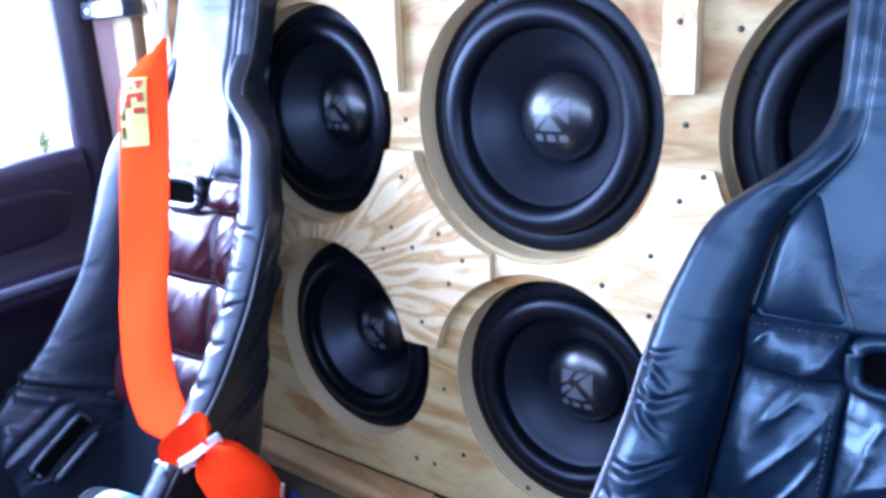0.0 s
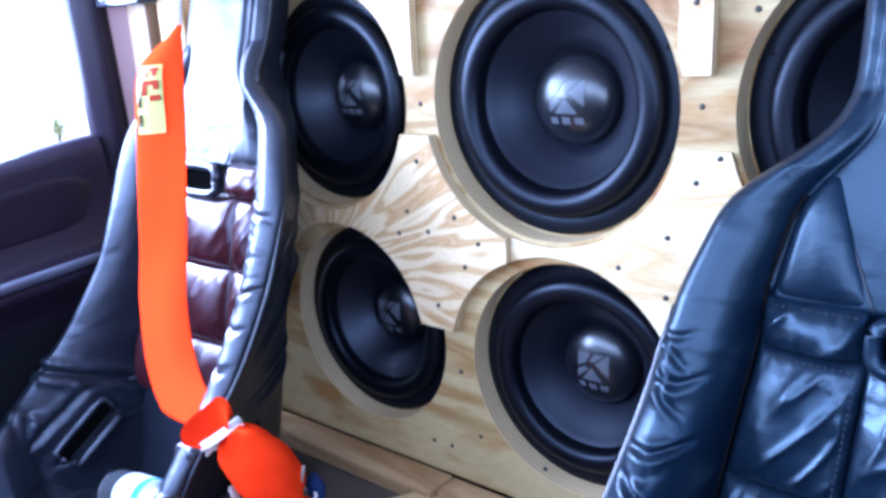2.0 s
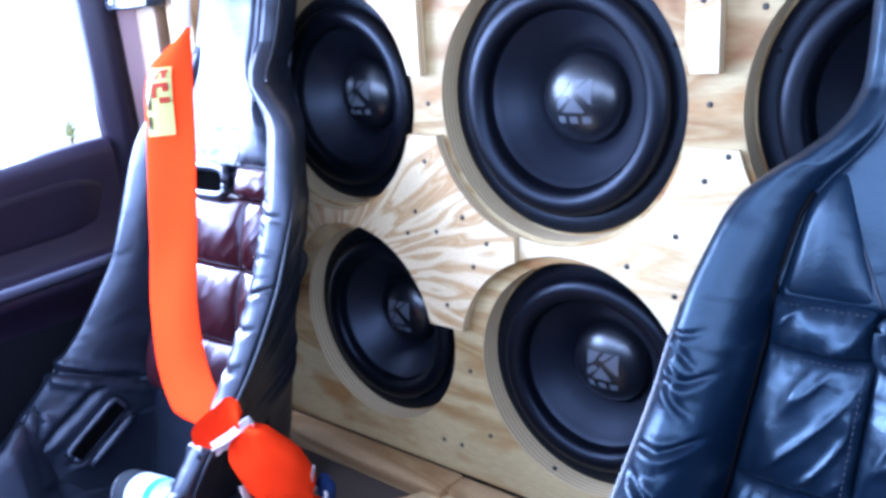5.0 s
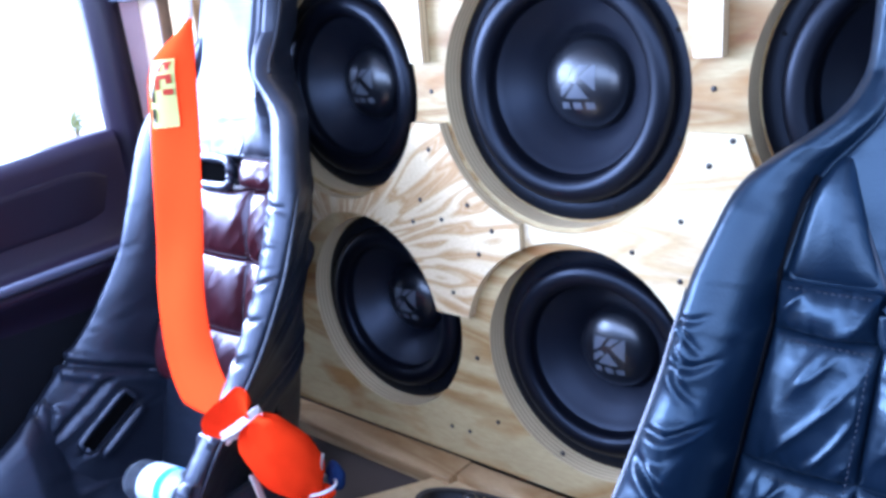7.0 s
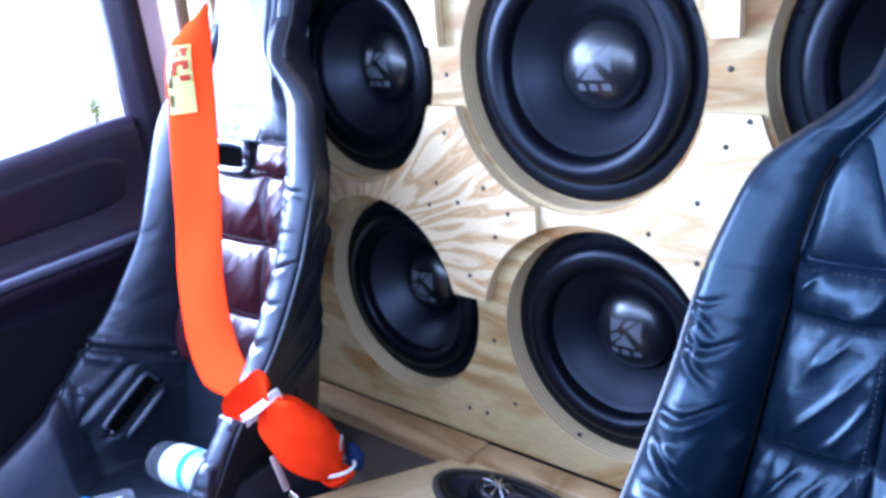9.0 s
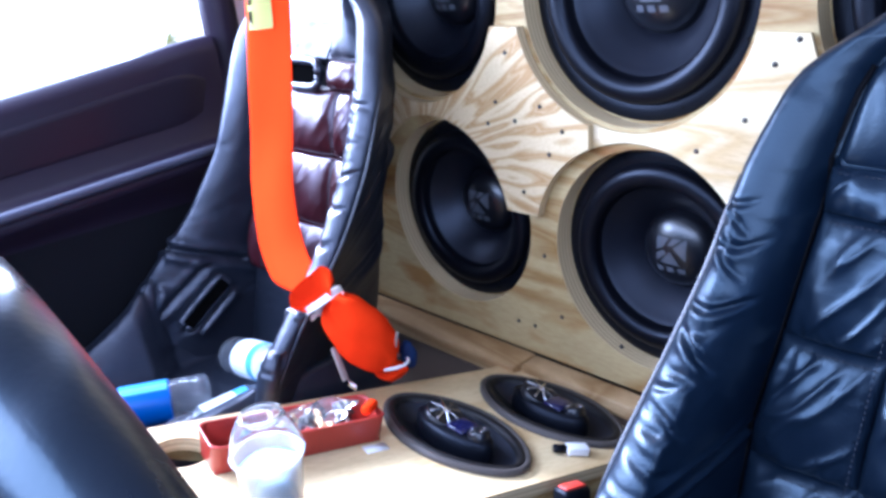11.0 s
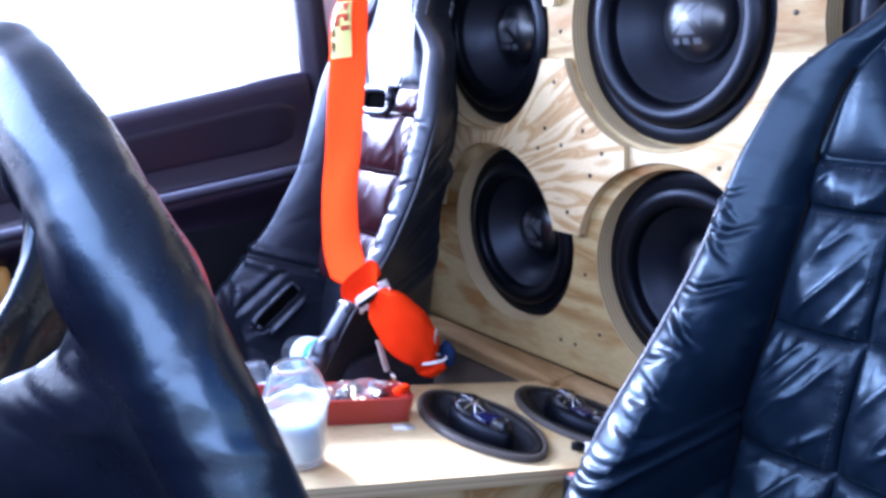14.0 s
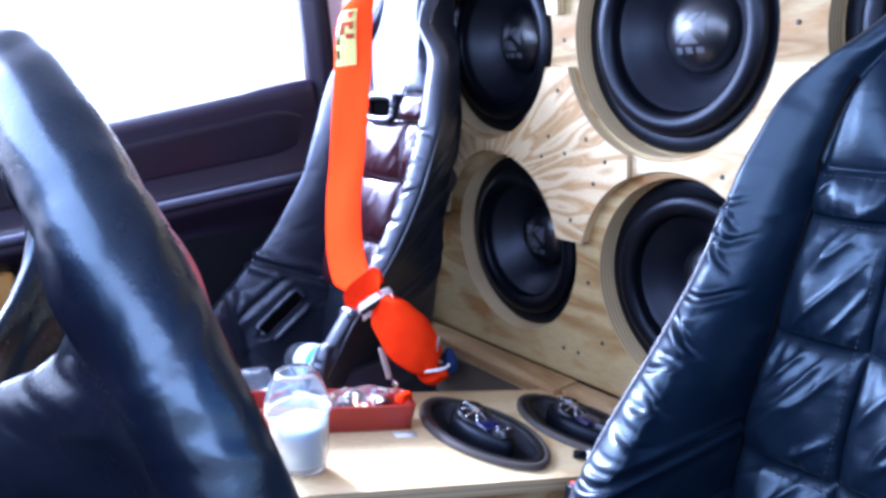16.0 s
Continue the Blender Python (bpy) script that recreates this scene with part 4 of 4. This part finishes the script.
def coaxial(place, turn):
    c = empty("coaxial_speaker", label="black oval coaxial speaker with chrome tweeters, set into the console", category="speaker", group="oval speakers")
    c.matrix_world = CON @ Matrix.Translation(place) @ Matrix.Rotation(radians(turn), 4, "Z")
    part("frame", oval([(0, 0.001), (0.0, 0.006), (0.003, 0.009), (0.007, 0.009), (0.009, 0.007)], 0.129, 0.076)[0], GREY_FRAME, c)
    part("surround", oval([(0.0085, 0.007), (0.010, 0.0085), (0.013, 0.0095), (0.017, 0.0085), (0.020, 0.005), (0.0215, 0.001)], 0.129, 0.076)[0], DUSTY, c)
    bm, rings = oval([(0.021, 0.001), (0.036, -0.010), (0.058, -0.020), (0.066, -0.024)], 0.129, 0.076)
    bm.faces.new(rings[-1])
    part("cone", bm, CONE, c)
    pod, rings = oval([(0.002, -0.02), (0.0, -0.002), (0.001, 0.012), (0.006, 0.017)], 0.07, 0.032, 32)
    pod.faces.new(rings[-1])
    bridge = part("bridge", pod, BASKET, c)
    part("plate", box_bm((0.0, -0.018, 0.0165), (0.032, 0.018, 0.0215), 0.002), VIOLET, bridge, "glossy violet-black plate")
    for x, r, lean in ((-0.024, 0.027, 20), (0.046, 0.015, -16)):
        turn_to = Matrix.Translation((x, 0, 0.018)) @ Matrix.Rotation(radians(lean), 4, "Y")
        dome = turned([(r, 0.004), (r, -0.006), (r * 0.86, -0.009), (r * 0.8, -0.006), (r * 0.5, -0.010), (0, -0.012)], 24)
        bmesh.ops.rotate(dome, verts=dome.verts[:], cent=(0, 0, 0), matrix=Matrix.Rotation(radians(-90), 3, "X"))
        bmesh.ops.transform(dome, matrix=turn_to, verts=dome.verts[:])
        t = part("tweeter", dome, CAP, c)
        part("guard_ring", tube_bm([turn_to @ Vector((r * 0.86 * math.cos(a), r * 0.86 * math.sin(a), 0.006)) for a in (2 * math.pi * i / 24 for i in range(25))], 0.0012, 6), CHROME, t, "chrome guard ring")
        for lay in (20, 65, 110, 155):
            c0, s0 = math.cos(radians(lay)), math.sin(radians(lay))
            arc = [turn_to @ Vector((r * 0.86 * math.cos(a) * c0, r * 0.86 * math.cos(a) * s0, 0.007 + 0.2 * r * math.sin(a))) for a in (math.pi * i / 12 for i in range(13))]
            part("bar", tube_bm(arc, 0.0017 if r > 0.02 else 0.0013, 6, None, 0.5), CHROME, t, "chrome guard bar")
    return c


coaxial((0.0, -0.008, 0.0), 12)
coaxial((-0.005, 0.165, 0.0), 12)

# ---- harness ----
harness = empty("shoulder_harness", (0, 0, 0), "bright orange racing harness strap over the seat, tied up", "harness")
STRAP = smooth_path([(-0.556, -0.125, 1.068), (-0.536, -0.15, 1.052), (-0.526, -0.18, 1.022), (-0.520, -0.195, 0.988), (-0.516, -0.205, 0.92), (-0.502, -0.225, 0.84), (-0.489, -0.245, 0.76),
                     (-0.47, -0.27, 0.69), (-0.423, -0.30, 0.617), (-0.355, -0.325, 0.58), (-0.30, -0.33, 0.572)], 8)
WIDTHS = [(0, 0.008), (0.1, 0.015), (0.2, 0.036), (0.3, 0.041), (0.4, 0.042), (0.55, 0.044), (0.8, 0.047), (0.9, 0.045), (1.0, 0.018)]


def strap_fn(points, widths, across, thick=0.0015, bow=0.004):
    n = len(points)

    def fn(u, v):
        p = points[min(n - 1, int(round(v * (n - 1))))]
        half = lerp_table(widths, v)
        ang = 2 * math.pi * u
        side = math.cos(ang)
        wav = bow * (1 - side * side) + 0.004 * math.sin(9 * v + 2 * side)
        d = across(v)
        out = Vector((d.y, -d.x, 0.0))
        return p + d * half * side + out * (wav + thick * math.sin(ang))
    return fn


bm, _ = grid_bm(strap_fn(STRAP, WIDTHS, lambda v: Vector((0.93, 0.30, 0.06 + 0.5 * max(0.0, v - 0.6))).normalized()), 24, len(STRAP) - 1, True)
strap = part("strap", bm, ORANGE, harness)


def lump(rx, ry, rz, seed, folds, amp):
    def fn(u, v):
        th, ph = 2 * math.pi * u, math.pi * (0.015 + 0.97 * v)
        d = Vector((math.sin(ph) * math.cos(th), math.sin(ph) * math.sin(th), math.cos(ph)))
        k = 1 + amp * math.sin(folds * th + 3 * d.z) * math.sin(ph) + 0.12 * noise.noise(d * 2.2 + Vector((seed, 0, 0)))
        return (d.x * rx * k, d.y * ry * k, d.z * rz * k)
    return grid_bm(fn, 40, 28, True)[0]


bundle = part("fold", lump(0.044, 0.040, 0.074, 3.0, 3, 0.06), ORANGE, harness, "folded orange webbing")
bundle.matrix_basis = Matrix.Translation((-0.264, -0.284, 0.500)) @ Matrix.Rotation(radians(-17), 4, "Y") @ Matrix.Rotation(radians(25), 4, "X")
# the webbing fans out above the tie like a shell
TIE, ACROSS, OUT = Vector((-0.29, -0.326, 0.558)), Vector((0.77, 0.64, 0.0)), Vector((0.55, -0.74, 0.38)).normalized()
RIM_LINE = smooth_path([(-0.040, 0.0, -0.006), (-0.040, 0.0, 0.014), (-0.026, 0.0, 0.031), (-0.006, 0.0, 0.046), (0.010, 0.0, 0.058), (0.022, 0.0, 0.052), (0.027, 0.0, 0.034)], 6)


def shell_fn(u, v):
    t = 2 * u if u < 0.5 else 2 - 2 * u
    rim = RIM_LINE[round(t * (len(RIM_LINE) - 1))]
    root = Vector((-0.019 + 0.041 * t, 0, -0.012 + 0.024 * t))
    p = root.lerp(rim, v)
    swell = 0.010 - 0.026 * math.sin(math.pi * min(1.0, 0.15 + 0.85 * v)) * math.sin(math.pi * t) ** 0.6 * (1.1 - t) + 0.016 * math.sin(math.pi * v) * t ** 2 + (0.0022 if u < 0.5 else 0.0)
    return TIE + ACROSS * p.x + Vector((0, 0, p.z)) + OUT * (swell + 0.008)


part("fold", grid_bm(shell_fn, 60, 16, True)[0], ORANGE, harness, "shell-shaped fold of orange webbing")
tie_axis = Matrix.Translation((-0.29, -0.322, 0.558)) @ Matrix.Rotation(radians(-42), 4, "Y")


def band_fn(axis, rx, ry, tall, thick):
    """A flat plastic band round an oval."""
    def fn(u, v):
        a, t = 2 * math.pi * v, 2 * math.pi * u
        grow = thick * math.copysign(abs(math.cos(t)) ** 0.4, math.cos(t))
        return axis @ Vector(((rx + grow) * math.cos(a), (ry + grow) * math.sin(a), tall * math.copysign(abs(math.sin(t)) ** 0.4, math.sin(t)) + 0.003 * math.sin(2 * a)))
    return grid_bm(fn, 12, 48, True)[0]


part("cable_tie", band_fn(tie_axis, 0.036, 0.027, 0.0055, 0.0012), WHITE, harness, "white plastic cable tie")
part("cable_tie", box_bm((-0.048, -0.012, -0.006), (-0.034, -0.002, 0.006), 0.0015), WHITE, harness).matrix_basis = tie_axis
tie2_axis = Matrix.Translation((-0.250, -0.255, 0.446)) @ Matrix.Rotation(radians(-12), 4, "Y")
part("cable_tie", tube_bm([tie2_axis @ Vector((0.04 * math.cos(a), 0.027 * math.sin(a), 0.0)) for a in (2 * math.pi * k / 32 for k in range(33))], 0.0025, 6), WHITE, harness)
part("tail", lump(0.032, 0.02, 0.016, 5.0, 3, 0.08), ORANGE, harness).matrix_basis = Matrix.Translation((-0.250, -0.25, 0.430)) @ Matrix.Rotation(radians(-20), 4, "Y")
part("loose_end", lump(0.014, 0.010, 0.022, 6.0, 2, 0.1), BLUE_CLOTH, harness, "dark blue webbing end").matrix_basis = Matrix.Translation((-0.232, -0.226, 0.452)) @ Matrix.Rotation(radians(-12), 4, "Y")
# metal fittings
part("adjuster", box_bm((-0.002, -0.0055, -0.026), (0.002, 0.0055, 0.026), 0.0019), DULL, harness, "steel strap fitting").matrix_basis = Matrix.Translation((-0.278, -0.32, 0.462)) @ Matrix.Rotation(radians(-24), 4, "Y")
part("adjuster", box_bm((-0.012, -0.002, -0.005), (0.022, 0.002, 0.005), 0.0015), CHROME, harness).matrix_basis = Matrix.Translation((-0.266, -0.32, 0.437)) @ Matrix.Rotation(radians(10), 4, "Y")
part("adjuster", box_bm((-0.002, -0.002, -0.016), (0.002, 0.002, 0.016), 0.0015), DULL, harness).matrix_basis = Matrix.Translation((-0.221, -0.256, 0.492)) @ Matrix.Rotation(radians(18), 4, "Y")


def on_strap(x0, x1, v0, v1, lift):
    """A patch on the strap between two shares of its width and of its length."""
    fn = strap_fn(STRAP, WIDTHS, lambda v: Vector((0.93, 0.30, 0.06)).normalized())

    def put(u, v):
        side = x0 + (x1 - x0) * u
        p = fn(math.acos(max(-1, min(1, side))) / (2 * math.pi), v0 + (v1 - v0) * v)
        return Vector(p) + Vector((0.28, -0.94, 0.15)) * lift
    return grid_bm(put, 6, 14)[0]


tag = part("label", on_strap(-0.8, 0.28, 0.225, 0.405, 0.002), YELLOW, harness, "yellow printed strap label")
for a, b, v0, v1 in ((-0.5, 0.16, 0.238, 0.25), (-0.5, -0.3, 0.25, 0.278), (-0.1, 0.08, 0.25, 0.27), (-0.5, 0.16, 0.288, 0.3), (-0.5, -0.32, 0.3, 0.322), (-0.05, 0.16, 0.3, 0.312), (-0.2, 0.2, 0.328, 0.34)):
    part("print", on_strap(a, b, v0, v1, 0.0034), RED_PRINT, tag)
for k in range(4):
    part("print", on_strap(-0.74, -0.58, 0.27 + 0.03 * k, 0.292 + 0.03 * k, 0.0034), DARK_PRINT, tag)

# pale straps up to the post, and a dark clamp
belt = empty("tie_strap", (0, 0, 0), "thin pale strap tying the harness to the post", "strap")
for a, b, w in (((-0.565, -0.125, 1.062), (-0.70, -0.065, 1.22), 0.006), ((-0.56, -0.125, 1.066), (-0.615, -0.06, 1.25), 0.006)):
    part("strap", tube_bm([a, [(i + j) / 2 for i, j in zip(a, b)], b], w, 8, None, 0.25), WHITE, belt)
clamp = simple_box("clamp", (-0.83, -0.10, 1.105), (-0.70, -0.061, 1.135), PIPING, "small black clamp on the wooden post", "clamp")
for k in range(4):
    part("stud", turned([(0, -0.1045), (0.003, -0.104), (0.0045, -0.1015), (0.0045, -0.098)], 10), WHITE, clamp).location = (-0.805 + 0.026 * k, 0, 1.118 + 0.004 * (k % 2))


# ---- small things ----
def bottle(a, b, label, full):
    """A lying plastic bottle from its base a to its cap b."""
    a, b = Vector(a), Vector(b)
    ob = empty("water_bottle", label=label, category="bottle", group="plastic bottles")
    q = (b - a).to_track_quat("Y", "Z")
    ob.matrix_world = Matrix.Translation(a) @ q.to_matrix().to_4x4()
    n = (b - a).length
    r = 0.032
    prof = [(0, 0.004), (r * 0.6, 0.0), (r * 0.95, 0.006), (r, 0.015)]
    for k in range(6):
        prof += [(r, 0.02 + 0.008 * k), (r * 0.95, 0.024 + 0.008 * k)]
    prof += [(r, 0.07), (r, 0.125), (r * 0.96, 0.13), (r, 0.135), (r * 0.9, n - 0.055), (r * 0.5, n - 0.025), (0.0125, n - 0.018), (0.0125, n)]
    body = part("body", turned(prof, 32), CLEAR, ob)
    body.visible_shadow = False
    if full:
        wrap = part("wrapper", turned([(r + 0.0006, 0.060), (r + 0.0008, 0.062), (r + 0.0008, 0.133), (r + 0.0006, 0.135)], 32), LABEL_BLUE, ob)
        # paler upper stripe and plain bars of print on the wrapper
        part("stripe", grid_bm(lambda u, v: ((r + 0.0014) * math.cos(1.0 + 1.1 * u), 0.063 + 0.069 * v, (r + 0.0014) * math.sin(1.0 + 1.1 * u)), 10, 2)[0], LABEL_SKY, wrap)
        for k in range(3):
            part("print", grid_bm(lambda u, v: ((r + 0.0016) * math.cos(-0.1 + 0.25 * k + 0.12 * u), 0.072 + 0.012 * (k % 2) + 0.036 * v, (r + 0.0016) * math.sin(-0.1 + 0.25 * k + 0.12 * u)), 4, 2)[0], WHITE, wrap)
    else:
        part("wrapper", turned([(r + 0.0006, 0.055), (r + 0.0008, 0.057), (r + 0.0008, 0.108), (r + 0.0006, 0.11)], 32), LABEL_PALE, ob)
        part("stripe", turned([(r + 0.0006, 0.111), (r + 0.0008, 0.112), (r + 0.0006, 0.13)], 32), LABEL_SKY, ob)
    part("cap", turned([(0.0125, n - 0.012), (0.0145, n - 0.011), (0.0145, n + 0.003), (0, n + 0.004)], 20), CAP_GREEN if full else WHITE, ob)
    return ob


CLEAR = mat("clear_plastic", (0.96, 0.98, 1.0), 0.05, coat=0.3)
CLEAR.node_tree.nodes["Principled BSDF"].inputs["Transmission Weight"].default_value = 0.97
CLEAR.node_tree.nodes["Principled BSDF"].inputs["IOR"].default_value = 1.25
LABEL_BLUE = plastic("blue_label", (0.012, 0.085, 0.34), 0.3, 30.0, 0.25)
LABEL_SKY = plastic("light_blue_label_stripe", (0.10, 0.34, 0.66), 0.3, 30.0, 0.25)
LABEL_PALE = plastic("pale_blue_label", (0.78, 0.84, 0.92), 0.35, 30.0, 0.2)
LABEL_PALE.node_tree.nodes["Principled BSDF"].inputs["Transmission Weight"].default_value = 0.2
CAP_GREEN = mat("green_cap", (0.02, 0.3, 0.2), 0.4)
bottle((-0.478, -0.432, 0.392), (-0.575, -0.635, 0.402), "clear plastic water bottle with blue label, lying on the seat", True)
bottle((-0.57, -0.338, 0.388), (-0.372, -0.345, 0.43), "empty clear plastic bottle lying on the seat", False)
# Made-up third bottle, imitates a light streak along the seat bolster.
bottle((-0.405, -0.54, 0.385), (-0.395, -0.345, 0.39), "clear plastic bottle added in place of the bolster's sunlit edge", False)

tray = empty("red_tray", label="open red plastic tray full of small parts", category="tray")
tray.matrix_world = CON
x0, x1, y0, y1, h = -0.088, -0.018, -0.338, -0.106, 0.039


def rounded(t, inset, r):
    """A point at share t round the tray's rounded outline."""
    cx, cy = (x0 + x1) / 2, (y0 + y1) / 2
    hx, hy = (x1 - x0) / 2 - inset, (y1 - y0) / 2 - inset
    k, f = int(t * 4) % 4, (t * 4) % 1.0
    sx, sy = ((1, 1), (-1, 1), (-1, -1), (1, -1))[k]
    a = (k + f) * math.pi / 2
    return cx + sx * (hx - r) + r * math.cos(a), cy + sy * (hy - r) + r * math.sin(a)


def tray_fn(u, v):
    inset, z = ((0.004, 0.001), (0.0025, 0.003), (0.0, h - 0.003), (-0.0008, h - 0.001), (-0.0005, h), (0.0022, h), (0.0028, h - 0.002), (0.0055, 0.004))[round(v * 7)]
    return (*rounded(u, inset, 0.013), z)


part("side", grid_bm(tray_fn, 48, 7, True)[0], RED, tray)
part("bottom", box_bm((x0 + 0.005, y0 + 0.005, 0.001), (x1 - 0.005, y1 - 0.005, 0.004)), RED, tray)
rnd = random.Random(4)
for k in range(34):
    bits = [("bolt", STEEL), ("fitting", STEEL), ("bit", BASKET), ("scrap", PLANK), ("scrap", TRIM)]
    nm, mt = bits[k % 5]
    r = 0.006 + 0.006 * rnd.random()
    b = lump(r, r * (0.7 + rnd.random()), r * 0.7, k, 3, 0.25)
    ob = tagged(part("small_" + nm, b, mt), "small metal or plastic part lying in the red tray", "hardware", "parts in the tray")
    ob.matrix_world = CON @ Matrix.Translation((x0 + 0.014 + rnd.random() * 0.042, y0 + 0.06 + rnd.random() * 0.14, 0.011 + 0.02 * rnd.random())) @ Matrix.Rotation(rnd.random() * 6, 4, (1, 1, 0.4))
ob = tagged(part("orange_clip", box_bm((-0.007, -0.016, 0.0), (0.007, 0.016, 0.013), 0.005, 3), ORANGE, None, "orange plastic clip at the end of the tray"), category="clip")
ob.matrix_world = CON @ Matrix.Translation((-0.04, -0.121, 0.0365)) @ Matrix.Rotation(radians(40), 4, "Z")
ob = tagged(part("paper_slip", box_bm((-0.009, -0.016, 0.0), (0.009, 0.016, 0.0012)), WHITE, None, "small white paper slip under the tray"), category="paper")
ob.matrix_world = CON @ Matrix.Translation((-0.006, -0.126, 0.0005))
ob = tagged(part("orange_strip", box_bm((-0.004, -0.016, 0.0), (0.004, 0.016, 0.003), 0.001), ORANGE, None, "orange webbing scrap on the console"), category="scrap")
ob.matrix_world = CON @ Matrix.Translation((-0.14, -0.15, 0.0005)) @ Matrix.Rotation(radians(20), 4, "Z")

bag = tagged(part("plastic_bag", lump(0.026, 0.052, 0.012, 21.0, 5, 0.14), CLEAR, None, "small crumpled clear plastic bag lying on the parts in the tray"), category="plastic bag")
bag.visible_shadow = False
bag.matrix_world = CON @ Matrix.Translation((-0.053, -0.19, 0.040)) @ Matrix.Rotation(radians(8), 4, "X")

# translucent cup with clear dome lid
cup = empty("plastic_cup", label="translucent plastic cup with clear domed lid on the console", category="cup")
cup.matrix_world = CON @ Matrix.Translation((0.078, -0.291, 0.0)) @ Matrix.Rotation(radians(11), 4, "X") @ Matrix.Rotation(radians(90), 4, "X") @ Matrix.Diagonal((0.96, 0.98, 0.96, 1))
MILK = plastic("pale_blue_white_ice", (0.44, 0.60, 0.70), 0.5, 120.0, 0.4)
FROST = mat("frosted_plastic", (0.93, 0.96, 1.0), 0.22)
FROST.node_tree.nodes["Principled BSDF"].inputs["Transmission Weight"].default_value = 0.82
FROST.node_tree.nodes["Principled BSDF"].inputs["IOR"].default_value = 1.2
part("body", turned([(0, 0.001), (0.028, 0.001), (0.030, 0.004), (0.032, 0.012), (0.0395, 0.080), (0.0415, 0.083), (0.038, 0.081), (0.030, 0.012), (0.028, 0.005), (0, 0.004)], 40), FROST, cup)
part("contents", turned([(0, 0.013), (0.0285, 0.013), (0.0335, 0.045), (0.0355, 0.066), (0.02, 0.069), (0, 0.068)], 32), MILK, cup, "pale bluish-white melted contents")
lid = part("lid", turned([(0.0425, 0.081), (0.0435, 0.085), (0.042, 0.090), (0.039, 0.102), (0.034, 0.116), (0.027, 0.128), (0.0225, 0.134), (0.0215, 0.133), (0.026, 0.126), (0.033, 0.114), (0.041, 0.088)], 40), CLEAR, cup, "clear domed lid with an open top")
lid.visible_shadow = False

# buckle and plug beside the driver seat
buckle = empty("belt_buckle", label="black seat-belt buckle with red button beside the seat", category="buckle")
buckle.matrix_world = CON @ Matrix.Translation((0.184, 0.055, -0.035)) @ Matrix.Rotation(radians(-10), 4, "Y") @ Matrix.Scale(0.8, 4)
part("body", box_bm((-0.017, -0.026, 0.0), (0.017, 0.026, 0.05), 0.006), BASKET, buckle)
part("button", box_bm((-0.011, -0.02, 0.0485), (0.011, 0.02, 0.053), 0.002), RED_BUTTON, buckle, "red release button")

# white plug with a dark jack behind the front oval speaker
plug = empty("cable_plug", label="white plastic cable plug with a dark jack on the console", category="plug")
plug.matrix_world = CON @ Matrix.Translation((0.112, 0.122, 0.0005)) @ Matrix.Rotation(radians(-24), 4, "Z") @ Matrix.Scale(0.8, 4)
part("body", box_bm((-0.012, -0.022, 0.0), (0.012, 0.016, 0.015), 0.003), WHITE, plug)
jack = turned([(0, -0.045), (0.006, -0.045), (0.0075, -0.043), (0.0075, -0.024), (0.005, -0.0225), (0.005, -0.0215)], 16)
bmesh.ops.translate(jack, verts=jack.verts[:], vec=(0, 0, 0.0085))
part("jack", jack, BASKET, plug)
